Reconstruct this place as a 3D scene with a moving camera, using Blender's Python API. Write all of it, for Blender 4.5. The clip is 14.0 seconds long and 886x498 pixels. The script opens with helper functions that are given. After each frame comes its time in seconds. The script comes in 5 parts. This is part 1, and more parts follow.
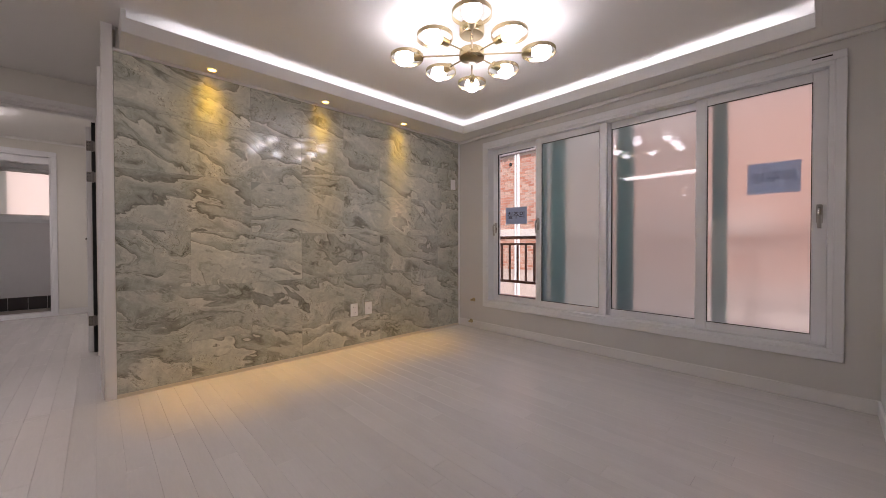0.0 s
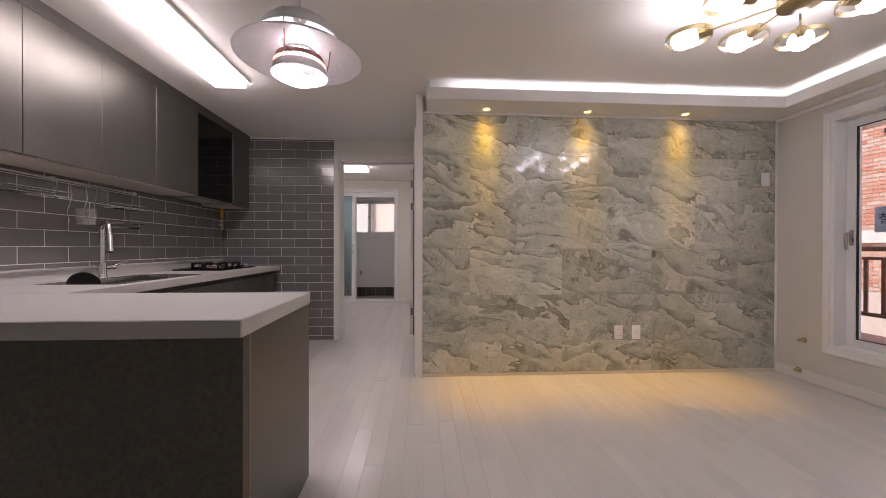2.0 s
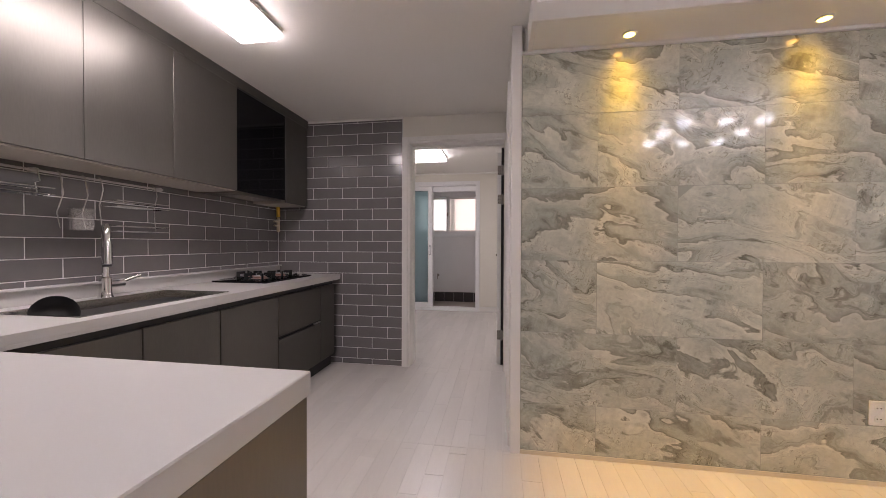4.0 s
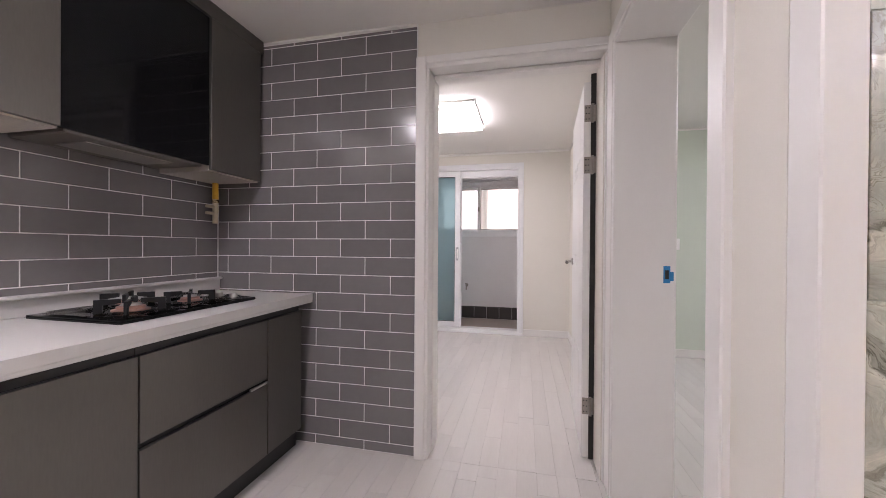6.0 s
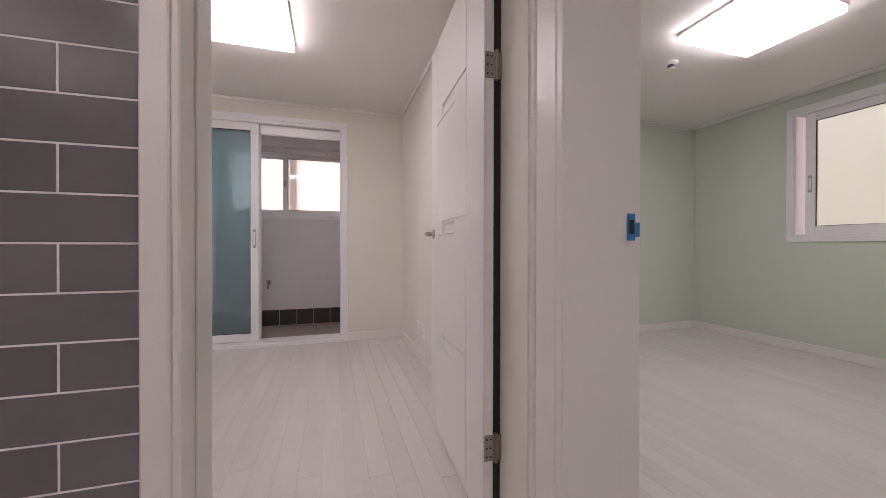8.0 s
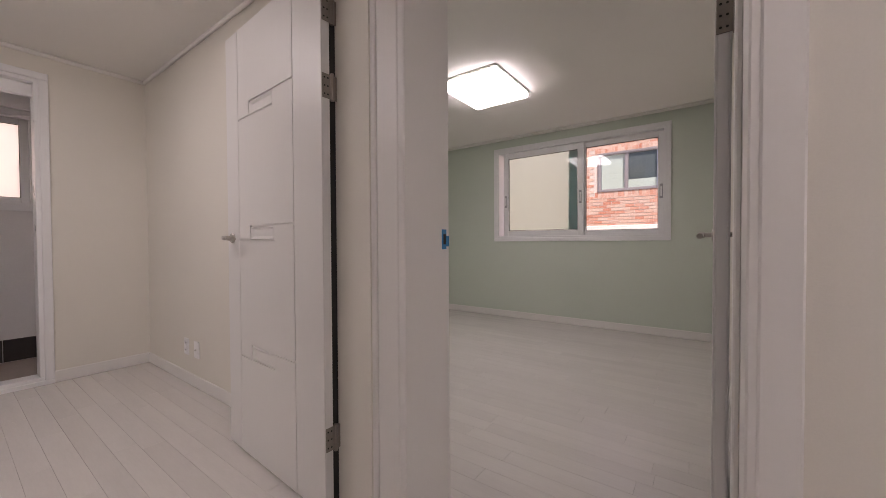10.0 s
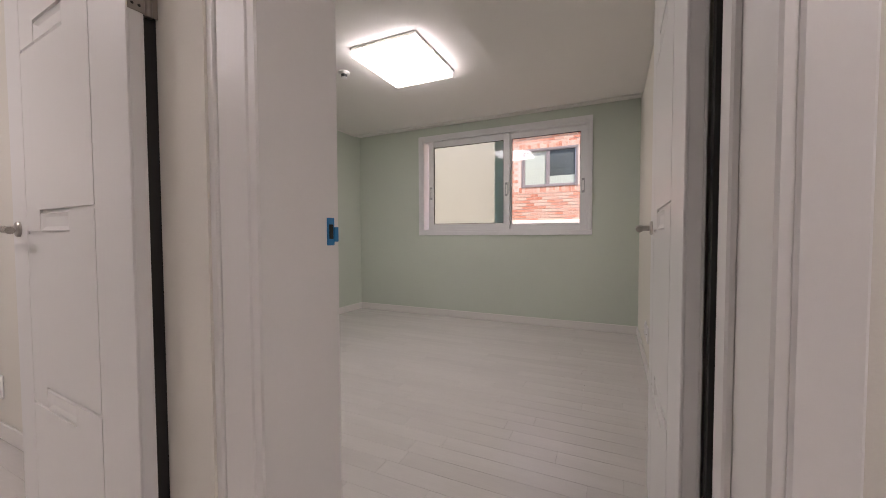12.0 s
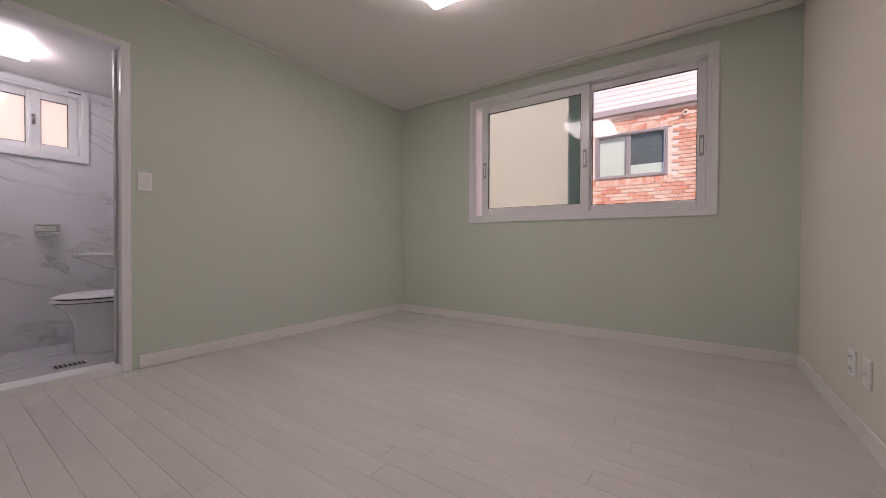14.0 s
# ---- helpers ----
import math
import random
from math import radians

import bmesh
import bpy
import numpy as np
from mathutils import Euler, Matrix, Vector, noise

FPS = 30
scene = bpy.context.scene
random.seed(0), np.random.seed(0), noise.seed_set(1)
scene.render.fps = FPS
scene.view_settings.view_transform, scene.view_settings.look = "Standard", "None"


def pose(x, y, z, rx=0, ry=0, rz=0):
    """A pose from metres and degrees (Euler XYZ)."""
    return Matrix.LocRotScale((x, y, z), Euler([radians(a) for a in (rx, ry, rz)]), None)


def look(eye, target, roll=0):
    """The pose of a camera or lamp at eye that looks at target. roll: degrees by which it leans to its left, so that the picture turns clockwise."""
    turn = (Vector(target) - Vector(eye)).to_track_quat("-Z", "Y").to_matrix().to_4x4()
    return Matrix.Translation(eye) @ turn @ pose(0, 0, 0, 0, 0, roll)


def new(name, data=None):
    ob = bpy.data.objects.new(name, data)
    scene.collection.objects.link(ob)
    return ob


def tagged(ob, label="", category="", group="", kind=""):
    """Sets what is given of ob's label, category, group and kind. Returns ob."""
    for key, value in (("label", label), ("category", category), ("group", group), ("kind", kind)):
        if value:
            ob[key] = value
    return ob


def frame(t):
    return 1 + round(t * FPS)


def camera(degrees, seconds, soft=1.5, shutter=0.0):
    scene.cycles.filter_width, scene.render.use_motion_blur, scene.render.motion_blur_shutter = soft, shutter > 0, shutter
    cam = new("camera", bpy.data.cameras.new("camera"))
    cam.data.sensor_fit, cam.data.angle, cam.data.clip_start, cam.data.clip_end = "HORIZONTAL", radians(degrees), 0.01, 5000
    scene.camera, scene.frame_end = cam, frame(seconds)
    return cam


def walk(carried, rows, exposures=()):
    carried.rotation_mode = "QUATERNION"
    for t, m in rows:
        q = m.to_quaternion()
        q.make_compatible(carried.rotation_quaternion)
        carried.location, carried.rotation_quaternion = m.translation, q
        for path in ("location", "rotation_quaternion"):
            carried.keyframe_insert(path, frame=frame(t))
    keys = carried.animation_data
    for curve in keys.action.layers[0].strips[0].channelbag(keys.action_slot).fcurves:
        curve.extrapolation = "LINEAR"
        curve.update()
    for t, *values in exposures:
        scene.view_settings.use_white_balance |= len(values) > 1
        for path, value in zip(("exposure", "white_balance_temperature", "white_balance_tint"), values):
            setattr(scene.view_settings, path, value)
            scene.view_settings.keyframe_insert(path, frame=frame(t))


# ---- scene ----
cam = camera(101.0, 14.0, soft=0.75)
EXPOSURES = [(0.0, 0.14, 6500, 26), (1.5, 0.22, 6550, 27), (3.0, 0.52, 6500, 26), (4.2, 0.64, 6550, 26), (6.4, 1.32, 6200, 24), (7.5, 1.1, 6350, 26),
             (8.5, 0.45, 6700, 29), (9.2, 0.42, 6800, 28), (11.3, 0.42, 6700, 26), (12.5, 0.70, 6700, 25), (13.5, 0.58, 6900, 27), (14.0, 0.42, 6800, 32)]
PATH = [
    (0, (0.446, 0.34, 0.985), (1.822, 1.792, 0.959), -0.1),
    (0.5, (0.487, 0.384, 0.995), (1.594, 2.049, 0.964), -0.2),
    (1, (0.514, 0.406, 1.03), (1.205, 2.282, 1.002), -0.0),
    (1.5, (0.528, 0.401, 1.06), (0.88, 2.369, 1.047), -0.0),
    (2, (0.52, 0.387, 1.089), (0.638, 2.383, 1.082), 0.1),
    (2.5, (0.516, 0.528, 1.106), (0.471, 2.527, 1.089), 0.1),
    (3, (0.504, 0.77, 1.131), (0.321, 2.762, 1.11), 0.2),
    (3.5, (0.466, 1.07, 1.148), (0.2, 3.052, 1.117), 0.2),
    (4, (0.423, 1.389, 1.17), (0.107, 3.364, 1.143), 0.2),
    (4.2, (0.407, 1.54, 1.174), (0.06, 3.51, 1.148), 0.2),
    (6.3, (0.007, 3.052, 1.139), (-0.433, 5.003, 1.129), 0.4),
    (6.5, (-0.035, 3.186, 1.124), (-0.47, 5.139, 1.112), 0.4),
    (7, (-0.084, 3.471, 1.098), (-0.358, 5.452, 1.087), 0.3),
    (7.5, (-0.088, 3.702, 1.03), (0.014, 5.7, 1.022), -0.1),
    (8, (-0.116, 3.808, 0.981), (0.47, 5.72, 0.97), 0.1),
    (8.5, (-0.244, 3.848, 0.995), (0.805, 5.551, 0.977), 0.0),
    (9, (-0.389, 3.839, 0.99), (0.933, 5.339, 0.975), -0.1),
    (9.2, (-0.446, 3.833, 0.997), (0.951, 5.264, 0.978), -0.1),
    (11.3, (-0.409, 3.814, 1.038), (1.39, 4.685, 0.979), -0.6),
    (11.5, (-0.355, 3.847, 1.026), (1.455, 4.696, 0.964), -0.5),
    (12, (-0.093, 3.93, 1.024), (1.72, 4.771, 0.954), -0.2),
    (12.5, (0.19, 4.021, 1.006), (2.004, 4.861, 0.939), -0.1),
    (13, (0.504, 4.149, 0.945), (2.316, 4.993, 0.878), 0.1),
    (13.5, (0.664, 4.233, 0.857), (2.421, 5.187, 0.816), 0.3),
    (14, (0.783, 4.271, 0.807), (2.432, 5.403, 0.782), 0.3),
]
walk(cam, [(t, look(eye, target, roll)) for t, eye, target, roll in PATH], exposures=EXPOSURES)

# ---- world, sun, exposure ----
world = bpy.data.worlds.new("world")
scene.world = world
world.use_nodes = True
wn = world.node_tree
sky = wn.nodes.new("ShaderNodeTexSky")
sky.sky_type, sky.sun_disc = "NISHITA", False
sky.sun_elevation, sky.sun_rotation = radians(53), radians(225)
sky.air_density, sky.dust_density = 1.0, 2.0
wn.links.new(sky.outputs[0], wn.nodes["Background"].inputs[0])
wn.nodes["Background"].inputs[1].default_value = 0.15
sun = new("sun", bpy.data.lights.new("sun", "SUN"))
sun.data.energy, sun.data.angle, sun.data.color = 5.0, radians(0.6), (1.0, 0.95, 0.88)
sun.matrix_world = look((0, 0, 30), (22, 22, -12))

LAMP_ROOM, LAMP_GREEN, LAMP_KITCHEN, LAMP_BULB, LAMP_COVE = 7.8, 9.0, 13.5, 16.0, 7.0


# ---- materials ----
def nodes_of(name):
    m = bpy.data.materials.new(name)
    m.use_nodes = True
    return m, m.node_tree.nodes, m.node_tree.links, m.node_tree.nodes["Principled BSDF"]


def ramp(nodes, stops):
    r = nodes.new("ShaderNodeValToRGB")
    while len(r.color_ramp.elements) < len(stops):
        r.color_ramp.elements.new(0.5)
    for e, (p, c) in zip(r.color_ramp.elements, stops):
        e.position, e.color = p, (*c, 1)
    return r


def shade(c, k):
    return tuple(min(1.0, v * k) for v in c)


def surface(name, color, rough=0.5, metal=0.0, scale=6.0, vary=0.08, bump=0.0, fine=60.0, coat=0.0, piece=0.0,
            stretch=(1, 1, 1), transmission=0.0, spec=0.5, emit=None, strength=0.0, ior=1.5, coat_rough=0.03):
    """A plain material with large stains and fine grain; piece: how far single pieces differ."""
    m, nodes, links, bsdf = nodes_of(name)
    coord = nodes.new("ShaderNodeTexCoord")
    info = nodes.new("ShaderNodeObjectInfo")
    shift = nodes.new("ShaderNodeVectorMath")
    shift.operation = "MULTIPLY_ADD"
    links.new(info.outputs["Random"], shift.inputs[0])
    shift.inputs[1].default_value = (37.0, 53.0, 71.0)
    links.new(coord.outputs["Object"], shift.inputs[2])
    mapping = nodes.new("ShaderNodeMapping")
    mapping.inputs["Scale"].default_value = stretch
    links.new(shift.outputs[0], mapping.inputs["Vector"])
    big = nodes.new("ShaderNodeTexNoise")
    big.inputs["Scale"].default_value, big.inputs["Detail"].default_value = scale, 5
    small = nodes.new("ShaderNodeTexNoise")
    small.inputs["Scale"].default_value, small.inputs["Detail"].default_value = fine, 4
    for n in (big, small):
        links.new(mapping.outputs[0], n.inputs["Vector"])
    mix = nodes.new("ShaderNodeMath")
    mix.operation = "MULTIPLY_ADD"
    mix.inputs[1].default_value = 0.4
    links.new(small.outputs["Fac"], mix.inputs[0])
    half = nodes.new("ShaderNodeMath")
    half.operation = "MULTIPLY"
    half.inputs[1].default_value = 0.6
    links.new(big.outputs["Fac"], half.inputs[0])
    links.new(half.outputs[0], mix.inputs[2])
    r = ramp(nodes, [(0.3, shade(color, 1 - vary)), (0.7, shade(color, 1 + vary))])
    links.new(mix.outputs[0], r.inputs[0])
    out = r.outputs[0]
    if piece:
        hsv = nodes.new("ShaderNodeHueSaturation")
        val = nodes.new("ShaderNodeMapRange")
        val.inputs["To Min"].default_value, val.inputs["To Max"].default_value = 1 - piece, 1 + piece
        links.new(info.outputs["Random"], val.inputs[0])
        links.new(val.outputs[0], hsv.inputs["Value"])
        links.new(out, hsv.inputs["Color"])
        out = hsv.outputs[0]
    links.new(out, bsdf.inputs["Base Color"])
    rr = nodes.new("ShaderNodeMapRange")
    rr.inputs["To Min"].default_value, rr.inputs["To Max"].default_value = max(0.0, rough * 0.8), min(1.0, rough * 1.2)
    links.new(big.outputs["Fac"], rr.inputs[0])
    links.new(rr.outputs[0], bsdf.inputs["Roughness"])
    bsdf.inputs["Metallic"].default_value = metal
    bsdf.inputs["Coat Weight"].default_value = coat
    bsdf.inputs["Coat Roughness"].default_value = coat_rough
    bsdf.inputs["Transmission Weight"].default_value = transmission
    bsdf.inputs["Specular IOR Level"].default_value = spec
    bsdf.inputs["IOR"].default_value = ior
    if emit:
        bsdf.inputs["Emission Color"].default_value = (*emit, 1)
        bsdf.inputs["Emission Strength"].default_value = strength
    if bump:
        b = nodes.new("ShaderNodeBump")
        b.inputs["Strength"].default_value, b.inputs["Distance"].default_value = bump, 0.002
        links.new(mix.outputs[0], b.inputs["Height"])
        links.new(b.outputs[0], bsdf.inputs["Normal"])
    return m


def marble(name, stops, direction, scale, rough, coat, vein_depth=0.5, warp_by=0.35, flat_by=2.4):
    """Polished stone with flowing, folded bands and thin dark cracks that break at each tile."""
    m, nodes, links, bsdf = nodes_of(name)
    coord = nodes.new("ShaderNodeTexCoord")
    info = nodes.new("ShaderNodeObjectInfo")
    shift = nodes.new("ShaderNodeVectorMath")
    shift.operation = "MULTIPLY_ADD"
    links.new(info.outputs["Random"], shift.inputs[0])
    shift.inputs[1].default_value = (19.0, 7.0, 31.0)
    links.new(coord.outputs["Object"], shift.inputs[2])
    mapping = nodes.new("ShaderNodeMapping")
    mapping.inputs["Rotation"].default_value = (0, radians(direction), 0)
    links.new(shift.outputs[0], mapping.inputs["Vector"])
    warp = nodes.new("ShaderNodeTexNoise")
    warp.inputs["Scale"].default_value, warp.inputs["Detail"].default_value = 2.6, 4
    links.new(mapping.outputs[0], warp.inputs["Vector"])
    add = nodes.new("ShaderNodeVectorMath")
    add.operation = "MULTIPLY_ADD"
    links.new(warp.outputs["Color"], add.inputs[0])
    add.inputs[1].default_value = (warp_by, warp_by, warp_by)
    links.new(mapping.outputs[0], add.inputs[2])
    flat = nodes.new("ShaderNodeMapping")
    flat.inputs["Scale"].default_value = (1.0, 1.0, flat_by)
    links.new(add.outputs[0], flat.inputs["Vector"])
    band = nodes.new("ShaderNodeTexNoise")
    band.inputs["Scale"].default_value, band.inputs["Detail"].default_value = scale, 12
    band.inputs["Roughness"].default_value, band.inputs["Distortion"].default_value = 0.58, 0.7
    links.new(flat.outputs[0], band.inputs["Vector"])
    r = ramp(nodes, stops)
    links.new(band.outputs["Fac"], r.inputs[0])
    # ragged dark edges: thin where the band's level crosses, only in some stretches
    vein = nodes.new("ShaderNodeTexNoise")
    vein.inputs["Scale"].default_value, vein.inputs["Detail"].default_value = scale * 1.25, 10
    vein.inputs["Roughness"].default_value, vein.inputs["Distortion"].default_value = 0.6, 1.2
    links.new(flat.outputs[0], vein.inputs["Vector"])
    k = 1 - vein_depth
    vr = ramp(nodes, [(0.455, (1, 1, 1)), (0.487, (0.5 + k / 2, 0.5 + k / 2, 0.48 + k / 2)), (0.497, (k, k, k * 0.96)), (0.503, (1, 1, 1))])
    links.new(vein.outputs["Fac"], vr.inputs[0])
    where = nodes.new("ShaderNodeTexNoise")
    where.inputs["Scale"].default_value, where.inputs["Detail"].default_value = 3.0, 2
    links.new(mapping.outputs[0], where.inputs["Vector"])
    some = nodes.new("ShaderNodeMapRange")
    some.inputs["From Min"].default_value, some.inputs["From Max"].default_value = 0.40, 0.58
    links.new(where.outputs["Fac"], some.inputs[0])
    mul = nodes.new("ShaderNodeMix")
    mul.data_type, mul.blend_type = "RGBA", "MULTIPLY"
    links.new(some.outputs[0], mul.inputs["Factor"])
    links.new(r.outputs[0], mul.inputs["A"])
    links.new(vr.outputs[0], mul.inputs["B"])
    hsv = nodes.new("ShaderNodeHueSaturation")
    val = nodes.new("ShaderNodeMapRange")
    val.inputs["To Min"].default_value, val.inputs["To Max"].default_value = 0.93, 1.07
    links.new(info.outputs["Random"], val.inputs[0])
    links.new(val.outputs[0], hsv.inputs["Value"])
    links.new(mul.outputs["Result"], hsv.inputs["Color"])
    links.new(hsv.outputs[0], bsdf.inputs["Base Color"])
    bsdf.inputs["Roughness"].default_value = rough
    bsdf.inputs["Coat Weight"].default_value = coat
    bsdf.inputs["Coat Roughness"].default_value = 0.03
    return m


def layered_stone(name, stops, rough, coat):
    """Polished stone in torn layers: each fades from a pale rim to a ragged dark edge; broken at each tile."""
    m, nodes, links, bsdf = nodes_of(name)

    def math_node(op, a, b=None, c=None):
        n = nodes.new("ShaderNodeMath")
        n.operation = op
        for k, v in enumerate((a, b, c)):
            if v is None:
                continue
            if isinstance(v, (int, float)):
                n.inputs[k].default_value = v
            else:
                links.new(v, n.inputs[k])
        return n.outputs[0]

    def noise_node(vec, scale, detail, rough_by=0.55, distort=0.0):
        n = nodes.new("ShaderNodeTexNoise")
        n.inputs["Scale"].default_value, n.inputs["Detail"].default_value = scale, detail
        n.inputs["Roughness"].default_value, n.inputs["Distortion"].default_value = rough_by, distort
        links.new(vec, n.inputs["Vector"])
        return n.outputs["Fac"]

    coord = nodes.new("ShaderNodeTexCoord")
    info = nodes.new("ShaderNodeObjectInfo")
    shift = nodes.new("ShaderNodeVectorMath")
    shift.operation = "MULTIPLY_ADD"
    links.new(info.outputs["Random"], shift.inputs[0])
    shift.inputs[1].default_value = (19.0, 7.0, 31.0)
    links.new(coord.outputs["Object"], shift.inputs[2])
    p = nodes.new("ShaderNodeMapping")
    p.inputs["Rotation"].default_value = (0, radians(-17), 0)
    links.new(shift.outputs[0], p.inputs["Vector"])
    p = p.outputs[0]
    sep = nodes.new("ShaderNodeSeparateXYZ")
    links.new(p, sep.inputs[0])
    long = nodes.new("ShaderNodeMapping")
    long.inputs["Scale"].default_value = (0.55, 1.0, 1.15)
    links.new(p, long.inputs["Vector"])
    q = long.outputs[0]
    swell = noise_node(q, 2.1, 3, 0.5, 1.1)
    rag = noise_node(q, 6.0, 8, 0.56, 2.2)
    level = math_node("MULTIPLY_ADD", sep.outputs["Z"], 4.4, math_node("MULTIPLY", swell, 4.2))
    level = math_node("MULTIPLY_ADD", rag, 0.8, level)
    saw = math_node("FRACT", level)
    r = ramp(nodes, stops)
    links.new(saw, r.inputs[0])
    # cloudy second tone, so that some layers fade out
    flow = nodes.new("ShaderNodeCombineXYZ")
    links.new(math_node("MULTIPLY", sep.outputs["X"], 1.1), flow.inputs[0])
    links.new(sep.outputs["Y"], flow.inputs[1])
    links.new(math_node("MULTIPLY", level, 0.75), flow.inputs[2])
    cloud = noise_node(flow.outputs[0], 2.6, 9, 0.64, 1.1)
    cr = ramp(nodes, [(0.30, (0.14, 0.135, 0.105)), (0.38, (0.27, 0.27, 0.22)), (0.44, (0.43, 0.44, 0.38)), (0.49, (0.56, 0.56, 0.48)), (0.53, (0.48, 0.49, 0.42)), (0.60, (0.62, 0.61, 0.52)), (0.70, (0.78, 0.755, 0.66))])
    links.new(cloud, cr.inputs[0])
    amount = nodes.new("ShaderNodeMapRange")
    amount.inputs["From Min"].default_value, amount.inputs["From Max"].default_value = 0.38, 0.56
    amount.inputs["To Min"].default_value, amount.inputs["To Max"].default_value = 0.05, 0.62
    links.new(noise_node(q, 3.6, 6, 0.6, 0.8), amount.inputs[0])
    mix = nodes.new("ShaderNodeMix")
    mix.data_type = "RGBA"
    links.new(amount.outputs[0], mix.inputs["Factor"])
    links.new(cr.outputs[0], mix.inputs["A"])
    links.new(r.outputs[0], mix.inputs["B"])
    # clusters of thin dark veins with a pale brink, only in some stretches
    vein = noise_node(flow.outputs[0], 3.4, 7, 0.6, 2.6)
    thread = ramp(nodes, [(0.0, (1, 1, 1)), (0.470, (1, 1, 1)), (0.490, (0.52, 0.50, 0.45)), (0.500, (0.36, 0.34, 0.29)), (0.506, (1.0, 1.0, 1.0)), (0.520, (1.22, 1.21, 1.19)), (0.56, (1, 1, 1))])
    links.new(vein, thread.inputs[0])
    where = nodes.new("ShaderNodeMapRange")
    where.inputs["From Min"].default_value, where.inputs["From Max"].default_value = 0.44, 0.60
    links.new(noise_node(q, 4.4, 4, 0.6, 0.6), where.inputs[0])
    veined = nodes.new("ShaderNodeMix")
    veined.data_type, veined.blend_type = "RGBA", "MULTIPLY"
    links.new(where.outputs[0], veined.inputs["Factor"])
    links.new(mix.outputs["Result"], veined.inputs["A"])
    links.new(thread.outputs[0], veined.inputs["B"])
    # fine speckle
    fine = ramp(nodes, [(0.35, (0.87, 0.87, 0.85)), (0.6, (1.05, 1.05, 1.04))])
    links.new(noise_node(p, 38, 6, 0.7), fine.inputs[0])
    mul = nodes.new("ShaderNodeMix")
    mul.data_type, mul.blend_type = "RGBA", "MULTIPLY"
    mul.inputs["Factor"].default_value = 0.8
    links.new(veined.outputs["Result"], mul.inputs["A"])
    links.new(fine.outputs[0], mul.inputs["B"])
    hsv = nodes.new("ShaderNodeHueSaturation")
    val = nodes.new("ShaderNodeMapRange")
    val.inputs["To Min"].default_value, val.inputs["To Max"].default_value = 0.89, 1.10
    links.new(info.outputs["Random"], val.inputs[0])
    links.new(val.outputs[0], hsv.inputs["Value"])
    links.new(mul.outputs["Result"], hsv.inputs["Color"])
    links.new(hsv.outputs[0], bsdf.inputs["Base Color"])
    bsdf.inputs["Roughness"].default_value = rough
    bsdf.inputs["Coat Weight"].default_value = coat
    bsdf.inputs["Coat Roughness"].default_value = 0.025
    return m


def frosted(name, color, rough, gloss=0.0, diffuse=0.0, veil_color=(0.9, 0.9, 0.86), ior=1.12):
    """Window glass: clear or frosted body under a smooth reflecting face."""
    m, nodes, links, bsdf = nodes_of(name)
    n = nodes.new("ShaderNodeTexNoise")
    n.inputs["Scale"].default_value = 3.0
    r = ramp(nodes, [(0.3, shade(color, 0.96)), (0.7, color)])
    links.new(n.outputs["Fac"], r.inputs[0])
    links.new(r.outputs[0], bsdf.inputs["Base Color"])
    bsdf.inputs["Roughness"].default_value = rough
    bsdf.inputs["Transmission Weight"].default_value = 1.0
    bsdf.inputs["IOR"].default_value = 1.45 if rough == 0 else ior
    if not diffuse:
        return m
    veil = nodes.new("ShaderNodeBsdfTranslucent")
    veil.inputs["Color"].default_value = (*veil_color, 1)
    both = nodes.new("ShaderNodeMixShader")
    both.inputs[0].default_value = diffuse
    links.new(bsdf.outputs[0], both.inputs[1])
    links.new(veil.outputs[0], both.inputs[2])
    shine = nodes.new("ShaderNodeBsdfGlossy")
    shine.inputs["Roughness"].default_value = gloss
    fres = nodes.new("ShaderNodeFresnel")
    fres.inputs["IOR"].default_value = 1.6
    top = nodes.new("ShaderNodeMixShader")
    links.new(fres.outputs[0], top.inputs[0])
    links.new(both.outputs[0], top.inputs[1])
    links.new(shine.outputs[0], top.inputs[2])
    links.new(top.outputs[0], nodes["Material Output"].inputs["Surface"])
    return m


WALL = surface("wallpaper_grey", (0.68, 0.66, 0.62), 0.75, scale=1.5, vary=0.025, bump=0.25, fine=220)
WALL_CREAM = surface("wallpaper_cream", (0.78, 0.75, 0.68), 0.75, scale=1.5, vary=0.025, bump=0.25, fine=220)
WALL_GREEN = surface("wallpaper_green", (0.615, 0.675, 0.585), 0.75, scale=1.5, vary=0.03, bump=0.25, fine=220)
WALL_SERVICE = surface("painted_plaster", (0.80, 0.78, 0.77), 0.8, scale=2, vary=0.04, bump=0.3, fine=120)
CEILING = surface("ceiling_paper", (0.85, 0.83, 0.79), 0.8, scale=1.2, vary=0.02, bump=0.2, fine=200)
TRIM = surface("white_trim", (0.82, 0.80, 0.77), 0.4, scale=3, vary=0.012, fine=90)
PVC = surface("white_pvc", (0.84, 0.84, 0.84), 0.3, scale=3, vary=0.015)
DOOR = surface("white_door_film", (0.80, 0.79, 0.77), 0.38, scale=3, vary=0.012, bump=0.04, fine=160, stretch=(1, 1, 0.08))
PLANK = surface("white_laminate", (0.66, 0.63, 0.60), 0.24, scale=4, vary=0.045, bump=0.08, fine=45, piece=0.03, stretch=(3, 0.35, 1))
GROOVE = surface("floor_joint", (0.63, 0.59, 0.56), 0.8)
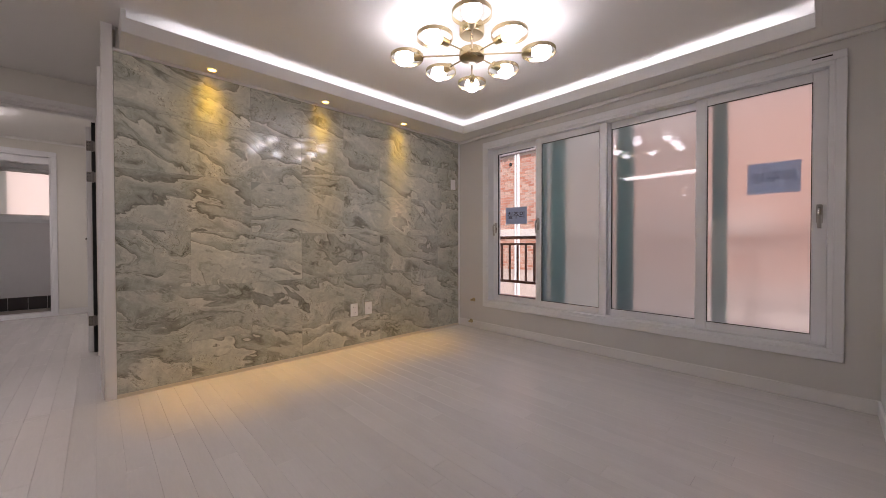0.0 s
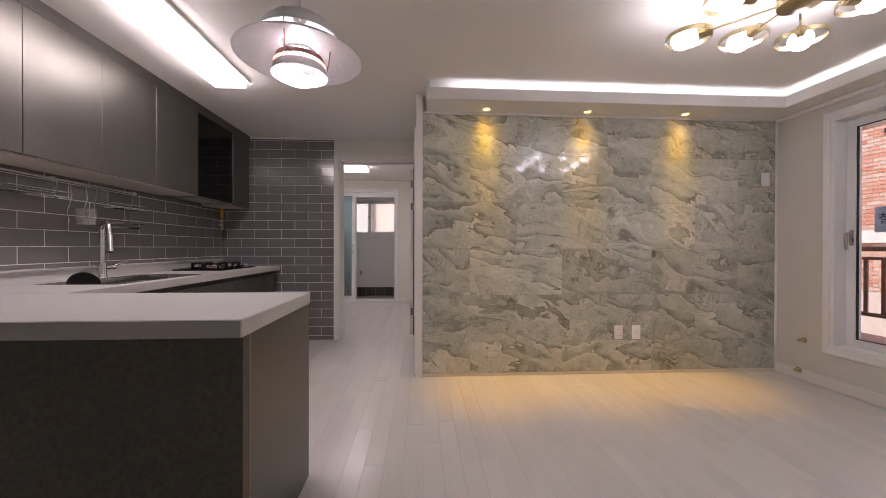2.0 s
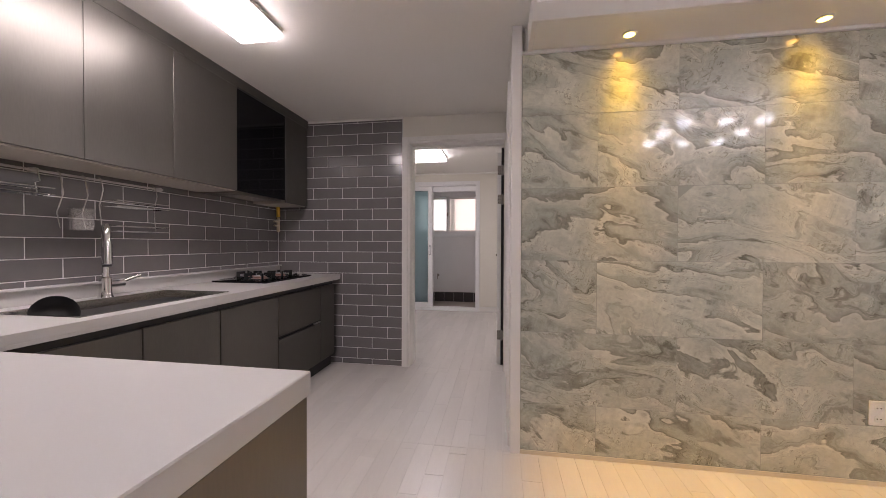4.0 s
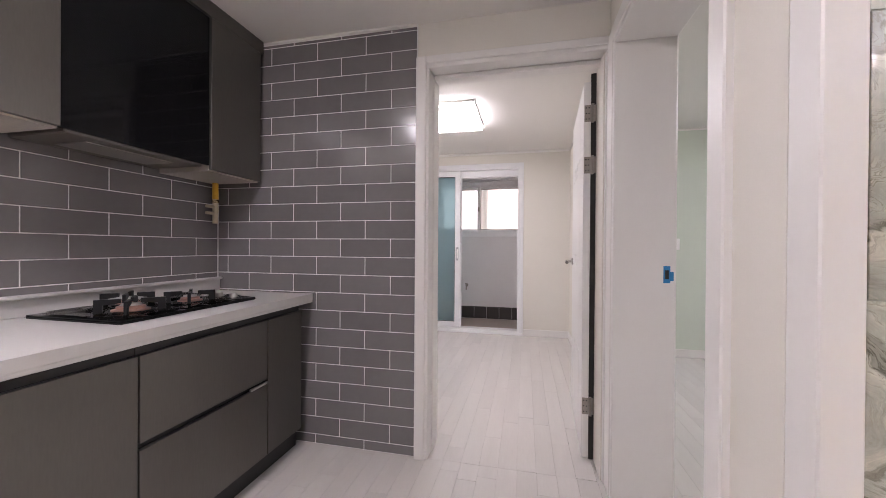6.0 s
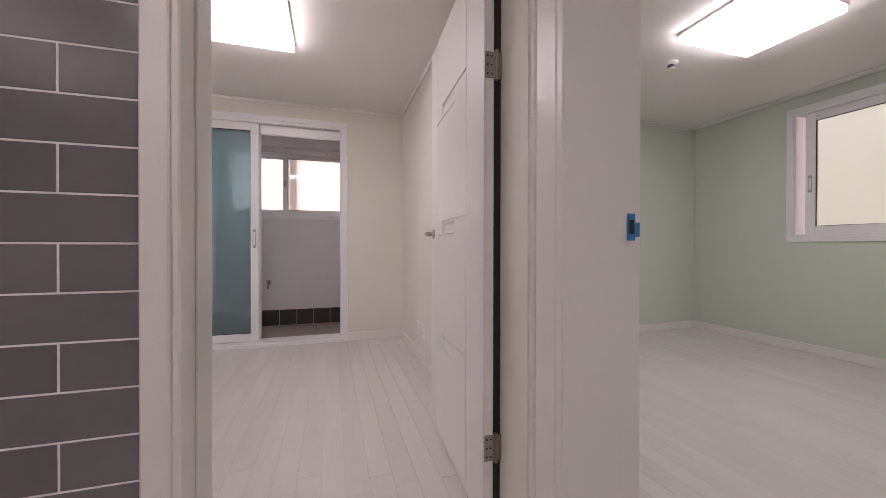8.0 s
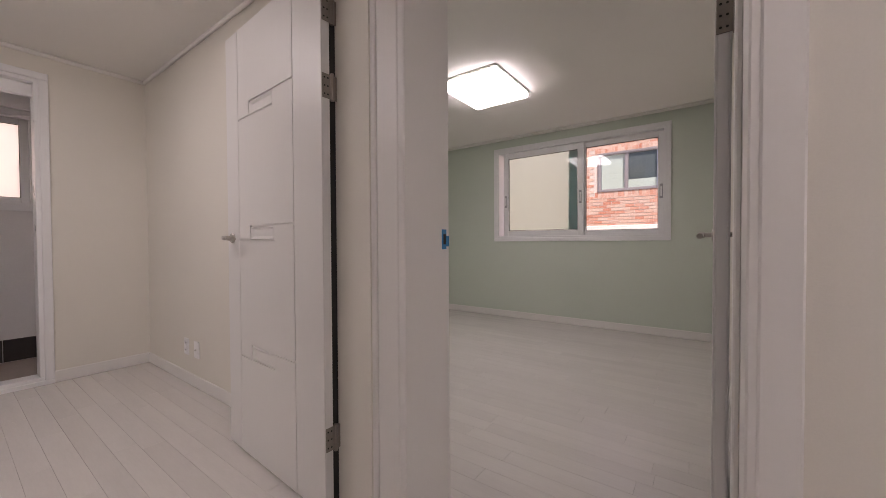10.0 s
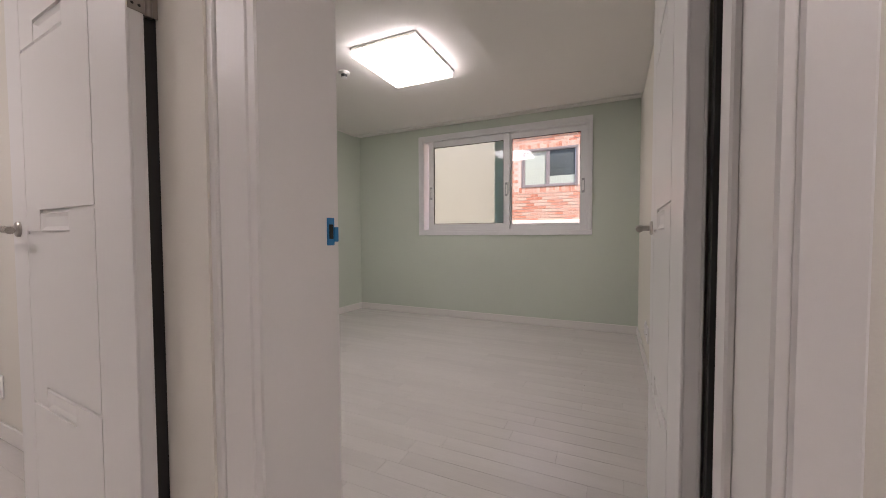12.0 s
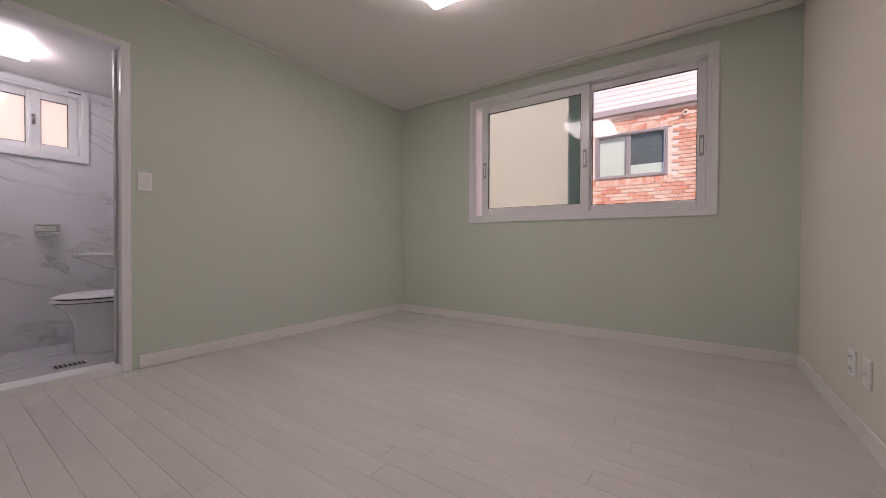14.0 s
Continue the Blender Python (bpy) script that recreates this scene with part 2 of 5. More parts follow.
STONE = layered_stone("grey_green_marble", [(0.0, (0.11, 0.105, 0.08)), (0.03, (0.17, 0.165, 0.13)), (0.10, (0.27, 0.27, 0.22)), (0.26, (0.40, 0.41, 0.35)),
                      (0.55, (0.53, 0.54, 0.465)), (0.84, (0.64, 0.63, 0.54)), (0.955, (0.78, 0.76, 0.66)), (0.98, (0.48, 0.46, 0.38)), (1.0, (0.18, 0.17, 0.13))], 0.24, 0.7)
STONE_JOINT = surface("stone_joint", (0.34, 0.35, 0.30), 0.8)
SUBWAY = surface("grey_glazed_tile", (0.188, 0.176, 0.176), 0.18, scale=5, vary=0.06, bump=0.05, fine=30, piece=0.08, coat=0.3)
GROUT = surface("white_grout", (0.82, 0.81, 0.79), 0.85, scale=9, vary=0.06)
LED = surface("lit_diffuser", (0.9, 0.9, 0.9), 0.5, emit=(1.0, 0.98, 0.96), strength=LAMP_ROOM)
LED_GREEN = surface("lit_panel_diffuser", (0.9, 0.9, 0.9), 0.5, emit=(1.0, 0.98, 0.96), strength=LAMP_GREEN)
LED_KITCHEN = surface("lit_kitchen_diffuser", (0.9, 0.9, 0.9), 0.5, emit=(1.0, 0.96, 0.92), strength=LAMP_KITCHEN)
LED_BATH = surface("lit_bath_diffuser", (0.9, 0.9, 0.9), 0.5, emit=(0.95, 0.97, 1.0), strength=14.0)
LED_COVE = surface("led_strip", (0.9, 0.9, 0.9), 0.5, emit=(0.88, 0.94, 1.0), strength=LAMP_COVE)
BULB = surface("lit_bulb", (0.9, 0.9, 0.9), 0.4, emit=(0.93, 0.96, 1.0), strength=LAMP_BULB)
AMBER = surface("lit_amber_lens", (0.9, 0.7, 0.3), 0.4, emit=(1.0, 0.55, 0.08), strength=14.0)
CAB = surface("dark_bronze_laminate", (0.155, 0.146, 0.131), 0.37, metal=0.8, scale=5, vary=0.08, bump=0.08, fine=160, stretch=(1, 1, 0.15))
CAB_BLACK = surface("black_speckled_laminate", (0.105, 0.102, 0.083), 0.42, scale=60, vary=0.35, bump=0.1, fine=300)
PLINTH = surface("black_plinth", (0.02, 0.02, 0.02), 0.5)
QUARTZ = surface("white_solid_surface", (0.55, 0.535, 0.52), 0.42, scale=1.5, vary=0.02, fine=400)
BLACK_GLASS = surface("black_glass", (0.004, 0.004, 0.005), 0.06, spec=0.22)
BLACK = surface("black_enamel", (0.02, 0.02, 0.02), 0.35)
STEEL = surface("brushed_steel", (0.68, 0.66, 0.63), 0.34, metal=1.0, scale=8, vary=0.06)
DARK_STEEL = surface("satin_dark_steel", (0.33, 0.30, 0.27), 0.3, metal=1.0, scale=8, vary=0.06)
CHROME = surface("chrome", (0.82, 0.82, 0.82), 0.08, metal=1.0)
BRASS = surface("satin_brass", (0.56, 0.46, 0.27), 0.28, metal=1.0, scale=8, vary=0.06)
BLUE = surface("blue_film", (0.02, 0.22, 0.50), 0.4)
WHITE_PLASTIC = surface("white_plastic", (0.87, 0.86, 0.85), 0.35)
GREY_PLASTIC = surface("grey_plastic", (0.42, 0.42, 0.43), 0.4)
# near-black for rubber gaskets, and for shade painted into gaps and holes
DARK_GAP = surface("dark_rubber_and_gap_shade", (0.02, 0.018, 0.016), 0.7)
FROST = frosted("frosted_glass", (0.74, 0.80, 0.79), 0.8, diffuse=0.5, veil_color=(0.50, 0.57, 0.57), ior=1.25)
FROST_PINK = frosted("thin_frosted_glass", (0.96, 0.96, 0.95), 0.62, diffuse=0.25, veil_color=(0.80, 0.80, 0.78), ior=1.2)
FROST_DIM = frosted("pale_frosted_glass", (0.60, 0.69, 0.68), 0.55, diffuse=0.45, veil_color=(0.35, 0.42, 0.42))
FROST_WHITE = frosted("white_frosted_glass", (0.90, 0.96, 1.0), 0.5, diffuse=0.7, veil_color=(0.94, 0.97, 0.98))
FROST_COOL = frosted("cool_frosted_glass", (0.62, 0.86, 1.0), 0.5, diffuse=0.7, veil_color=(0.72, 0.92, 1.0))
FROST_GREEN = frosted("green_frosted_glass", (0.62, 0.80, 0.82), 0.8, diffuse=0.5, veil_color=(0.42, 0.60, 0.60), ior=1.25)
FROST_TEAL = frosted("teal_frosted_glass", (0.56, 0.78, 0.82), 0.45, diffuse=0.55, veil_color=(0.56, 0.76, 0.82))
PANE_BACK, _n, _l, _b = nodes_of("pane_rear_face")
_l.new(_n.new("ShaderNodeBsdfTransparent").outputs[0], _n["Material Output"].inputs["Surface"])
CLEAR = frosted("clear_glass", (1, 1, 1), 0.0)


def brick_material(name):
    """Fired bricks from pale rose to deep red, each with its own tone, sanded and stained."""
    m, nodes, links, bsdf = nodes_of(name)
    info = nodes.new("ShaderNodeObjectInfo")
    geo = nodes.new("ShaderNodeNewGeometry")
    coord = nodes.new("ShaderNodeTexCoord")
    both = nodes.new("ShaderNodeMath")
    both.operation = "ADD"
    links.new(info.outputs["Random"], both.inputs[0])
    links.new(geo.outputs["Random Per Island"], both.inputs[1])
    part_of = nodes.new("ShaderNodeMath")
    part_of.operation = "FRACT"
    links.new(both.outputs[0], part_of.inputs[0])
    r = ramp(nodes, [(0.0, (0.52, 0.22, 0.14)), (0.18, (0.58, 0.29, 0.20)), (0.4, (0.60, 0.37, 0.28)), (0.7, (0.62, 0.44, 0.35)), (0.9, (0.66, 0.50, 0.41)), (1.0, (0.55, 0.27, 0.19))])
    links.new(part_of.outputs[0], r.inputs[0])
    grain = nodes.new("ShaderNodeTexNoise")
    grain.inputs["Scale"].default_value, grain.inputs["Detail"].default_value = 22, 6
    links.new(coord.outputs["Object"], grain.inputs["Vector"])
    tone = ramp(nodes, [(0.3, (0.80, 0.78, 0.76)), (0.7, (1.1, 1.1, 1.1))])
    links.new(grain.outputs["Fac"], tone.inputs[0])
    mul = nodes.new("ShaderNodeMix")
    mul.data_type, mul.blend_type = "RGBA", "MULTIPLY"
    mul.inputs["Factor"].default_value = 1.0
    links.new(r.outputs[0], mul.inputs["A"])
    links.new(tone.outputs[0], mul.inputs["B"])
    links.new(mul.outputs["Result"], bsdf.inputs["Base Color"])
    bsdf.inputs["Roughness"].default_value = 0.85
    bump = nodes.new("ShaderNodeBump")
    bump.inputs["Strength"].default_value, bump.inputs["Distance"].default_value = 0.5, 0.003
    links.new(grain.outputs["Fac"], bump.inputs["Height"])
    links.new(bump.outputs[0], bsdf.inputs["Normal"])
    return m


BRICK = brick_material("red_brick")
MORTAR = surface("pale_mortar", (0.60, 0.52, 0.46), 0.9, scale=10, vary=0.1)
CONCRETE = surface("pale_concrete", (0.50, 0.48, 0.45), 0.85, scale=2, vary=0.1, bump=0.4)
RAIL_PAINT = surface("brown_rail_paint", (0.14, 0.055, 0.035), 0.4, scale=10, vary=0.1)

# ---- helpers of this scene ----
WORLD = {}


def mesh_ob(name, bm, material, parent=None, at=(0, 0, 0), label="", smooth=False):
    me = bpy.data.meshes.new(name)
    bm.normal_update()
    bm.to_mesh(me)
    bm.free()
    me.materials.append(material)
    if smooth:
        for p in me.polygons:
            p.use_smooth = True
    ob = new(name, me)
    put(ob, parent, at)
    if label:
        ob["label"] = label
    return ob


def put(ob, parent, at):
    at = Vector(at)
    WORLD[ob.name] = at
    if parent:
        ob.parent = parent
        ob.location = at - WORLD[parent.name]
    else:
        ob.location = at
    return ob


def group_at(name, at, label="", category="", group="", kind=""):
    ob = new(name)
    ob.empty_display_size = 0.1
    put(ob, None, at)
    return tagged(ob, label, category, group, kind)


def add_box(bm, x0, x1, y0, y1, z0, z1, bevel=0.0, segments=1):
    made = bmesh.ops.create_cube(bm, size=1.0)["verts"]
    for v in made:
        v.co = Vector((x0 + (v.co.x + 0.5) * (x1 - x0), y0 + (v.co.y + 0.5) * (y1 - y0), z0 + (v.co.z + 0.5) * (z1 - z0)))
    if bevel:
        edges = list({e for v in made for e in v.link_edges})
        bmesh.ops.bevel(bm, geom=edges, offset=bevel, segments=segments, affect="EDGES", clamp_overlap=True)
    return bm


def box(name, b, material, parent=None, bevel=0.0, label="", segments=1):
    """A block between world coordinates (x0, x1, y0, y1, z0, z1), with its origin at the middle of its foot."""
    x0, x1, y0, y1, z0, z1 = b
    c = Vector(((x0 + x1) / 2, (y0 + y1) / 2, z0))
    bm = bmesh.new()
    add_box(bm, x0 - c.x, x1 - c.x, y0 - c.y, y1 - c.y, 0, z1 - z0, bevel, segments)
    return mesh_ob(name, bm, material, parent, c, label)


def add_lathe(bm, profile, turns=32, at=(0, 0, 0), m=None, closed=False):
    """Turns a profile of (radius, height) round z."""
    m = m or Matrix.Identity(4)
    rings = []
    for r, z in profile:
        ring = []
        for k in range(turns):
            a = 2 * math.pi * k / turns
            ring.append(bm.verts.new(m @ Vector((at[0] + r * math.cos(a), at[1] + r * math.sin(a), at[2] + z))))
        rings.append(ring)
    pairs = list(zip(rings, rings[1:]))
    if closed:
        pairs.append((rings[-1], rings[0]))
    for a, b in pairs:
        for k in range(turns):
            bm.faces.new((a[k], a[(k + 1) % turns], b[(k + 1) % turns], b[k]))
    if not closed:
        if profile[0][0] > 1e-5:
            bm.faces.new(list(reversed(rings[0])))
        if profile[-1][0] > 1e-5:
            bm.faces.new(rings[-1])
    return bm


def lathe(name, profile, material, parent, at, turns=32, m=None, label="", closed=False):
    bm = add_lathe(bmesh.new(), profile, turns, m=m, closed=closed)
    bmesh.ops.remove_doubles(bm, verts=bm.verts, dist=1e-6)
    bmesh.ops.recalc_face_normals(bm, faces=bm.faces)
    ob = mesh_ob(name, bm, material, parent, at, label, smooth=True)
    ob.data.set_sharp_from_angle(angle=radians(40))
    return ob


def add_tube(bm, points, radius, sides=10):
    """A round bar along a line of points."""
    pts = [Vector(p) for p in points]
    rings, side = [], None
    for k, p in enumerate(pts):
        d = (pts[min(k + 1, len(pts) - 1)] - pts[max(k - 1, 0)]).normalized()
        if side is None:
            side = d.cross(Vector((0, 0, 1)) if abs(d.z) < 0.9 else Vector((1, 0, 0))).normalized()
        side = (side - d * side.dot(d)).normalized()
        up = d.cross(side)
        rings.append([bm.verts.new(p + radius * (math.cos(a) * side + math.sin(a) * up))
                      for a in (2 * math.pi * j / sides for j in range(sides))])
    for a, b in zip(rings, rings[1:]):
        for j in range(sides):
            bm.faces.new((a[j], a[(j + 1) % sides], b[(j + 1) % sides], b[j]))
    bm.faces.new(list(reversed(rings[0])))
    bm.faces.new(rings[-1])
    return bm


def tube(name, points, radius, material, parent=None, sides=10, label="", at=None):
    at = Vector(at if at else points[0])
    bm = add_tube(bmesh.new(), [Vector(p) - at for p in points], radius, sides)
    bmesh.ops.recalc_face_normals(bm, faces=bm.faces)
    ob = mesh_ob(name, bm, material, parent, at, label, smooth=True)
    ob.data.set_sharp_from_angle(angle=radians(50))
    return ob


def structure(ob, label, category):
    return tagged(ob, label, category, kind="structure")


def wall(name, b, material, label, holes=(), axis="x"):
    """A wall block with rectangular openings (a0, a1, z0, z1) along its length; axis: the way that it runs."""
    x0, x1, y0, y1, z0, z1 = b
    a0, a1 = (x0, x1) if axis == "x" else (y0, y1)
    c = Vector(((x0 + x1) / 2, (y0 + y1) / 2, z0))
    cuts = sorted({a0, a1, *(v for h in holes for v in h[:2])})
    levels = sorted({z0, z1, *(v for h in holes for v in h[2:])})
    bm = bmesh.new()
    for p, q in zip(cuts, cuts[1:]):
        runs, start = [], None
        for lo, hi in zip(levels, levels[1:]):
            mid_a, mid_z = (p + q) / 2, (lo + hi) / 2
            if any(h[0] < mid_a < h[1] and h[2] < mid_z < h[3] for h in holes):
                continue
            if runs and abs(runs[-1][1] - lo) < 1e-9:
                runs[-1][1] = hi
            else:
                runs.append([lo, hi])
        for lo, hi in runs:
            if axis == "x":
                add_box(bm, p - c.x, q - c.x, y0 - c.y, y1 - c.y, lo - c.z, hi - c.z)
            else:
                add_box(bm, x0 - c.x, x1 - c.x, p - c.y, q - c.y, lo - c.z, hi - c.z)
    return structure(mesh_ob(name, bm, material, None, c), label, "wall")


# ---- the plan ----
XW, YM, XK, YT, XC = 3.685, 3.467, -1.81, 4.767, 0.474
X2, Y2, Y2R, X1, YU = 4.15, 7.19, 3.67, 0.625, 7.745
XI = 0.70                      # inner face of the green room towards the corridor
CEIL, CEIL_ROOM, SOFFIT = 2.375, 2.415, 2.23
YB = 0.125                     # back wall of the living room

# ---- large structure: walls ----
wall("wall_window", (XW, 3.93, YB - 0.2, 3.47, -0.3, 2.7), WALL, "pale grey papered wall round the wide window",
     [(0.29, 3.06, 0.29, 2.12)], "y")
wall("wall_back", (1.3, XW, YB - 0.15, YB, 0, 2.7), WALL, "pale grey papered wall of the living room")
wall("wall_entrance_side", (1.15, 1.3, -2.2, YB, 0, 2.7), WALL, "pale grey papered wall of the entrance")
wall("wall_entrance_end", (-1.95, 1.3, -2.35, -2.2, 0, 2.7), WALL, "pale grey papered wall of the entrance")
wall("wall_kitchen", (XK - 0.15, XK, -2.2, 4.9, 0, 2.7), WALL, "pale wall behind the kitchen units")
wall("wall_marble", (0.545, XW, YM + 0.015, Y2R, 0, 2.7), WALL, "wall that carries the marble tiles")
wall("wall_corridor", (XC, XI, 3.522, 4.767, 0, 2.7), WALL_CREAM, "cream papered wall between corridor and green room",
     [(3.735, 4.645, -1, 2.13)], "y")
wall("wall_tiled", (XK, 0.50, YT + 0.01, 4.96, 0, 2.7), WALL_CREAM, "wall with the doorway to the cream bedroom",
     [(-0.475, 0.445, -1, 2.13)], "x")
wall("wall_between_rooms", (X1, XI, 4.767, YU, 0, 2.7), WALL_CREAM, "cream papered wall of the small bedroom")
wall("wall_green_inner", (XI, XI + 0.012, 4.645, Y2, 0, 2.7), WALL_GREEN, "pale green papered wall")
wall("wall_green_marble_side", (XI, X2, Y2R, Y2R + 0.012, 0, 2.7), WALL_CREAM, "white papered wall behind the open door")
wall("wall_green_window", (X2, 4.40, 3.47, 9.2, -0.3, 2.7), WALL_GREEN, "pale green papered wall with a window",
     [(4.16, 6.21, 1.065, 2.28)], "y")
wall("wall_green_bath", (XI, X2, Y2, Y2 + 0.12, 0, 2.7), WALL_GREEN, "pale green papered wall with the bathroom doorway",
     [(0.80, 1.535, -1, 2.02)], "x")
wall("wall_utility_door", (-2.3, X1, YU, YU + 0.14, 0, 2.7), WALL_CREAM, "cream papered wall with the sliding door",
     [(-1.62, 0.03, -1, 2.24)], "x")
wall("wall_bedroom_outer", (-2.45, -2.3, 4.9, 9.1, 0, 2.7), WALL_CREAM, "cream papered wall of the small bedroom")
wall("wall_utility_back", (-2.3, 0.5, 8.81, 9.0, 0, 2.7), WALL_SERVICE, "grey painted wall of the utility room",
     [(-1.35, 0.12, 1.34, 2.21)], "x")
wall("wall_utility_side", (0.35, 0.5, YU + 0.14, 8.81, 0, 2.7), WALL_SERVICE, "grey painted wall of the utility room")
BATH_WALL = marble("white_veined_tile", [(0.30, (0.60, 0.60, 0.64)), (0.36, (0.71, 0.71, 0.74)), (0.46, (0.77, 0.77, 0.79)), (0.7, (0.79, 0.79, 0.80))], -24, 0.55, 0.15, 0.4, 0.32, 0.12, 3.0)
wall("wall_bath_back", (0.5, 2.6, 8.65, 8.80, -0.1, 2.7), BATH_WALL, "white veined tiled bathroom wall", [(1.0, 1.63, 1.53, 2.06)], "x")
wall("wall_bath_right", (2.2, 2.35, Y2 + 0.12, 8.65, -0.1, 2.7), BATH_WALL, "white veined tiled bathroom wall")
wall("wall_bath_left", (0.70, 0.78, Y2 + 0.12, 8.65, -0.1, 2.7), BATH_WALL, "white veined tiled bathroom wall")

# ---- ceilings ----
structure(box("ceiling_living", (XK - 0.15, XW + 0.2, -2.35, 4.80, CEIL, CEIL + 0.1), CEILING), "white papered ceiling of living room and kitchen", "ceiling")
structure(box("ceiling_bedroom", (-2.4, X1, 4.96, YU, CEIL_ROOM, CEIL_ROOM + 0.1), CEILING), "white papered bedroom ceiling", "ceiling")
structure(box("ceiling_green_room", (XI, X2 + 0.1, Y2R, Y2, CEIL_ROOM + 0.002, CEIL_ROOM + 0.1), CEILING), "white papered ceiling of the green room", "ceiling")
structure(box("ceiling_utility", (-2.3, 0.5, YU + 0.14, 8.81, 2.36, 2.46), WALL_SERVICE), "painted utility ceiling", "ceiling")
structure(box("ceiling_bath", (0.7, 2.2, Y2 + 0.12, 8.65, 2.12, 2.2), PVC), "white panel bathroom ceiling", "ceiling")
structure(box("roof_slab", (-2.6, 4.6, -2.5, 9.2, 2.70, 2.85), CONCRETE), "concrete slab over the flat", "roof")

# dropped border with a lit cove round the living room ceiling
def soffit(name, b, lip, label):
    ob = structure(box(name, b, CEILING), label, "ceiling")
    box("fascia", lip, TRIM, ob, 0.003)
    return ob


s1 = soffit("ceiling_border_marble", (0.585, XW, 3.20, YM + 0.01, SOFFIT, SOFFIT + 0.012), (0.56, 3.455, 3.175, 3.2, SOFFIT - 0.004, 2.315),
            "dropped ceiling border with downlights above the marble")
box("end_board", (0.56, 0.585, 3.2, YM + 0.01, SOFFIT - 0.004, CEIL), TRIM, s1, 0.002)
s2 = soffit("ceiling_border_window", (3.48, XW, YB, 3.2, SOFFIT, SOFFIT + 0.012), (3.455, 3.48, 0.40, 3.2, SOFFIT - 0.004, 2.315),
            "dropped ceiling border above the window")
s3 = soffit("ceiling_border_back", (0.585, 3.48, YB, 0.375, SOFFIT, SOFFIT + 0.012), (0.56, 3.48, 0.375, 0.40, SOFFIT - 0.004, 2.315),
            "dropped ceiling border along the back wall")
for nm, b in (("cove_light", (0.75, 3.47, 3.24, 3.25, 2.27, 2.283)), ("cove_light", (3.52, 3.53, 0.45, 3.19, 2.27, 2.283)), ("cove_light", (0.75, 3.47, 0.32, 0.33, 2.27, 2.283))):
    tagged(box(nm, (b[0], b[1], b[2], b[3], SOFFIT + 0.013, SOFFIT + 0.035), LED_COVE), "white led strip laid in the ceiling cove", "light strip", "cove lights")

# ---- floors ----
def floor(name, x0, x1, y0, y1, label):
    ob = structure(box(name, (x0, x1, y0, y1, -0.12, -0.003), GROOVE), label, "floor")
    width, length = 0.0975, 0.80
    cache = {}
    k, x = 0, x0
    while x < x1 - 0.005:
        w = min(width, x1 - x)
        y = y0 - random.random() * length
        while y < y1:
            a, b = max(y, y0), min(y + length, y1)
            y += length
            if b - a < 0.02:
                continue
            key = (round(w, 4), round(b - a, 2))
            if key not in cache:
                bm = bmesh.new()
                g = 0.0004
                vs = [bm.verts.new((sx * (w / 2 - e), sy * ((b - a) / 2 - e), z))
                      for e, z in ((g, 0.0), (g, 0.0045), (g + 0.0007, 0.005)) for sx, sy in ((-1, -1), (1, -1), (1, 1), (-1, 1))]
                for r in (0, 4):
                    for j in range(4):
                        bm.faces.new((vs[r + j], vs[r + (j + 1) % 4], vs[r + 4 + (j + 1) % 4], vs[r + 4 + j]))
                bm.faces.new(vs[8:12])
                me = bpy.data.meshes.new("plank")
                bm.to_mesh(me)
                bm.free()
                me.materials.append(PLANK)
                cache[key] = me
            put(new("plank", cache[key]), ob, (x + w / 2, (a + b) / 2, -0.005))
        x += width
    return ob


# ---- wall tiles as single pieces ----
def tile_mesh(u, v, d, material, axis, bevel=0.0015):
    """A tile u wide, v high and d thick, facing -y (axis x) or +x (axis y), centred on its back."""
    bm = bmesh.new()
    if axis == "x":
        add_box(bm, -u / 2, u / 2, -d, 0, -v / 2, v / 2)
    else:
        add_box(bm, 0, d, -u / 2, u / 2, -v / 2, v / 2)
    front = [f for f in bm.faces if (f.normal.y < -0.9 if axis == "x" else f.normal.x > 0.9)]
    if bevel:
        bmesh.ops.bevel(bm, geom=[e for f in front for e in f.edges], offset=bevel, segments=1, affect="EDGES")
    me = bpy.data.meshes.new("tile")
    bm.to_mesh(me)
    bm.free()
    me.materials.append(material)
    return me


def tiling(parent, axis, fixed, a0, a1, z0, z1, u, v, gap, d, material, shift=0.5, start=None, top=None, name="tile", bevel=0.0015, lean=0.0):
    cache = {}
    origin = a0 if start is None else start
    zrow = z0 if top is None else top - math.ceil((top - z0) / v) * v
    row = 0
    while zrow < z1 - 0.004:
        lo, hi = max(zrow, z0), min(zrow + v, z1)
        a = origin - (math.ceil((origin - a0) / u) + 1) * u + (shift * u if row % 2 else 0)
        while a < a1:
            p, q = max(a, a0), min(a + u, a1)
            a += u
            if q - p < 0.012 or hi - lo < 0.008:
                continue
            key = (round(q - p, 3), round(hi - lo, 3))
            if key not in cache:
                cache[key] = tile_mesh(q - p - gap, hi - lo - gap, d, material, axis, bevel)
            m, z = (p + q) / 2, (lo + hi) / 2
            piece = put(new(name, cache[key]), parent, (m, fixed, z) if axis == "x" else (fixed, m, z))
            if lean:
                piece.rotation_euler = (radians(random.uniform(-lean, lean)), 0, radians(random.uniform(-lean, lean)))
        zrow += v
        row += 1


# ---- skirting and trims ----
def skirting(b, label="white skirting board"):
    return structure(box("baseboard", b, TRIM, None, 0.004), label, "baseboard")

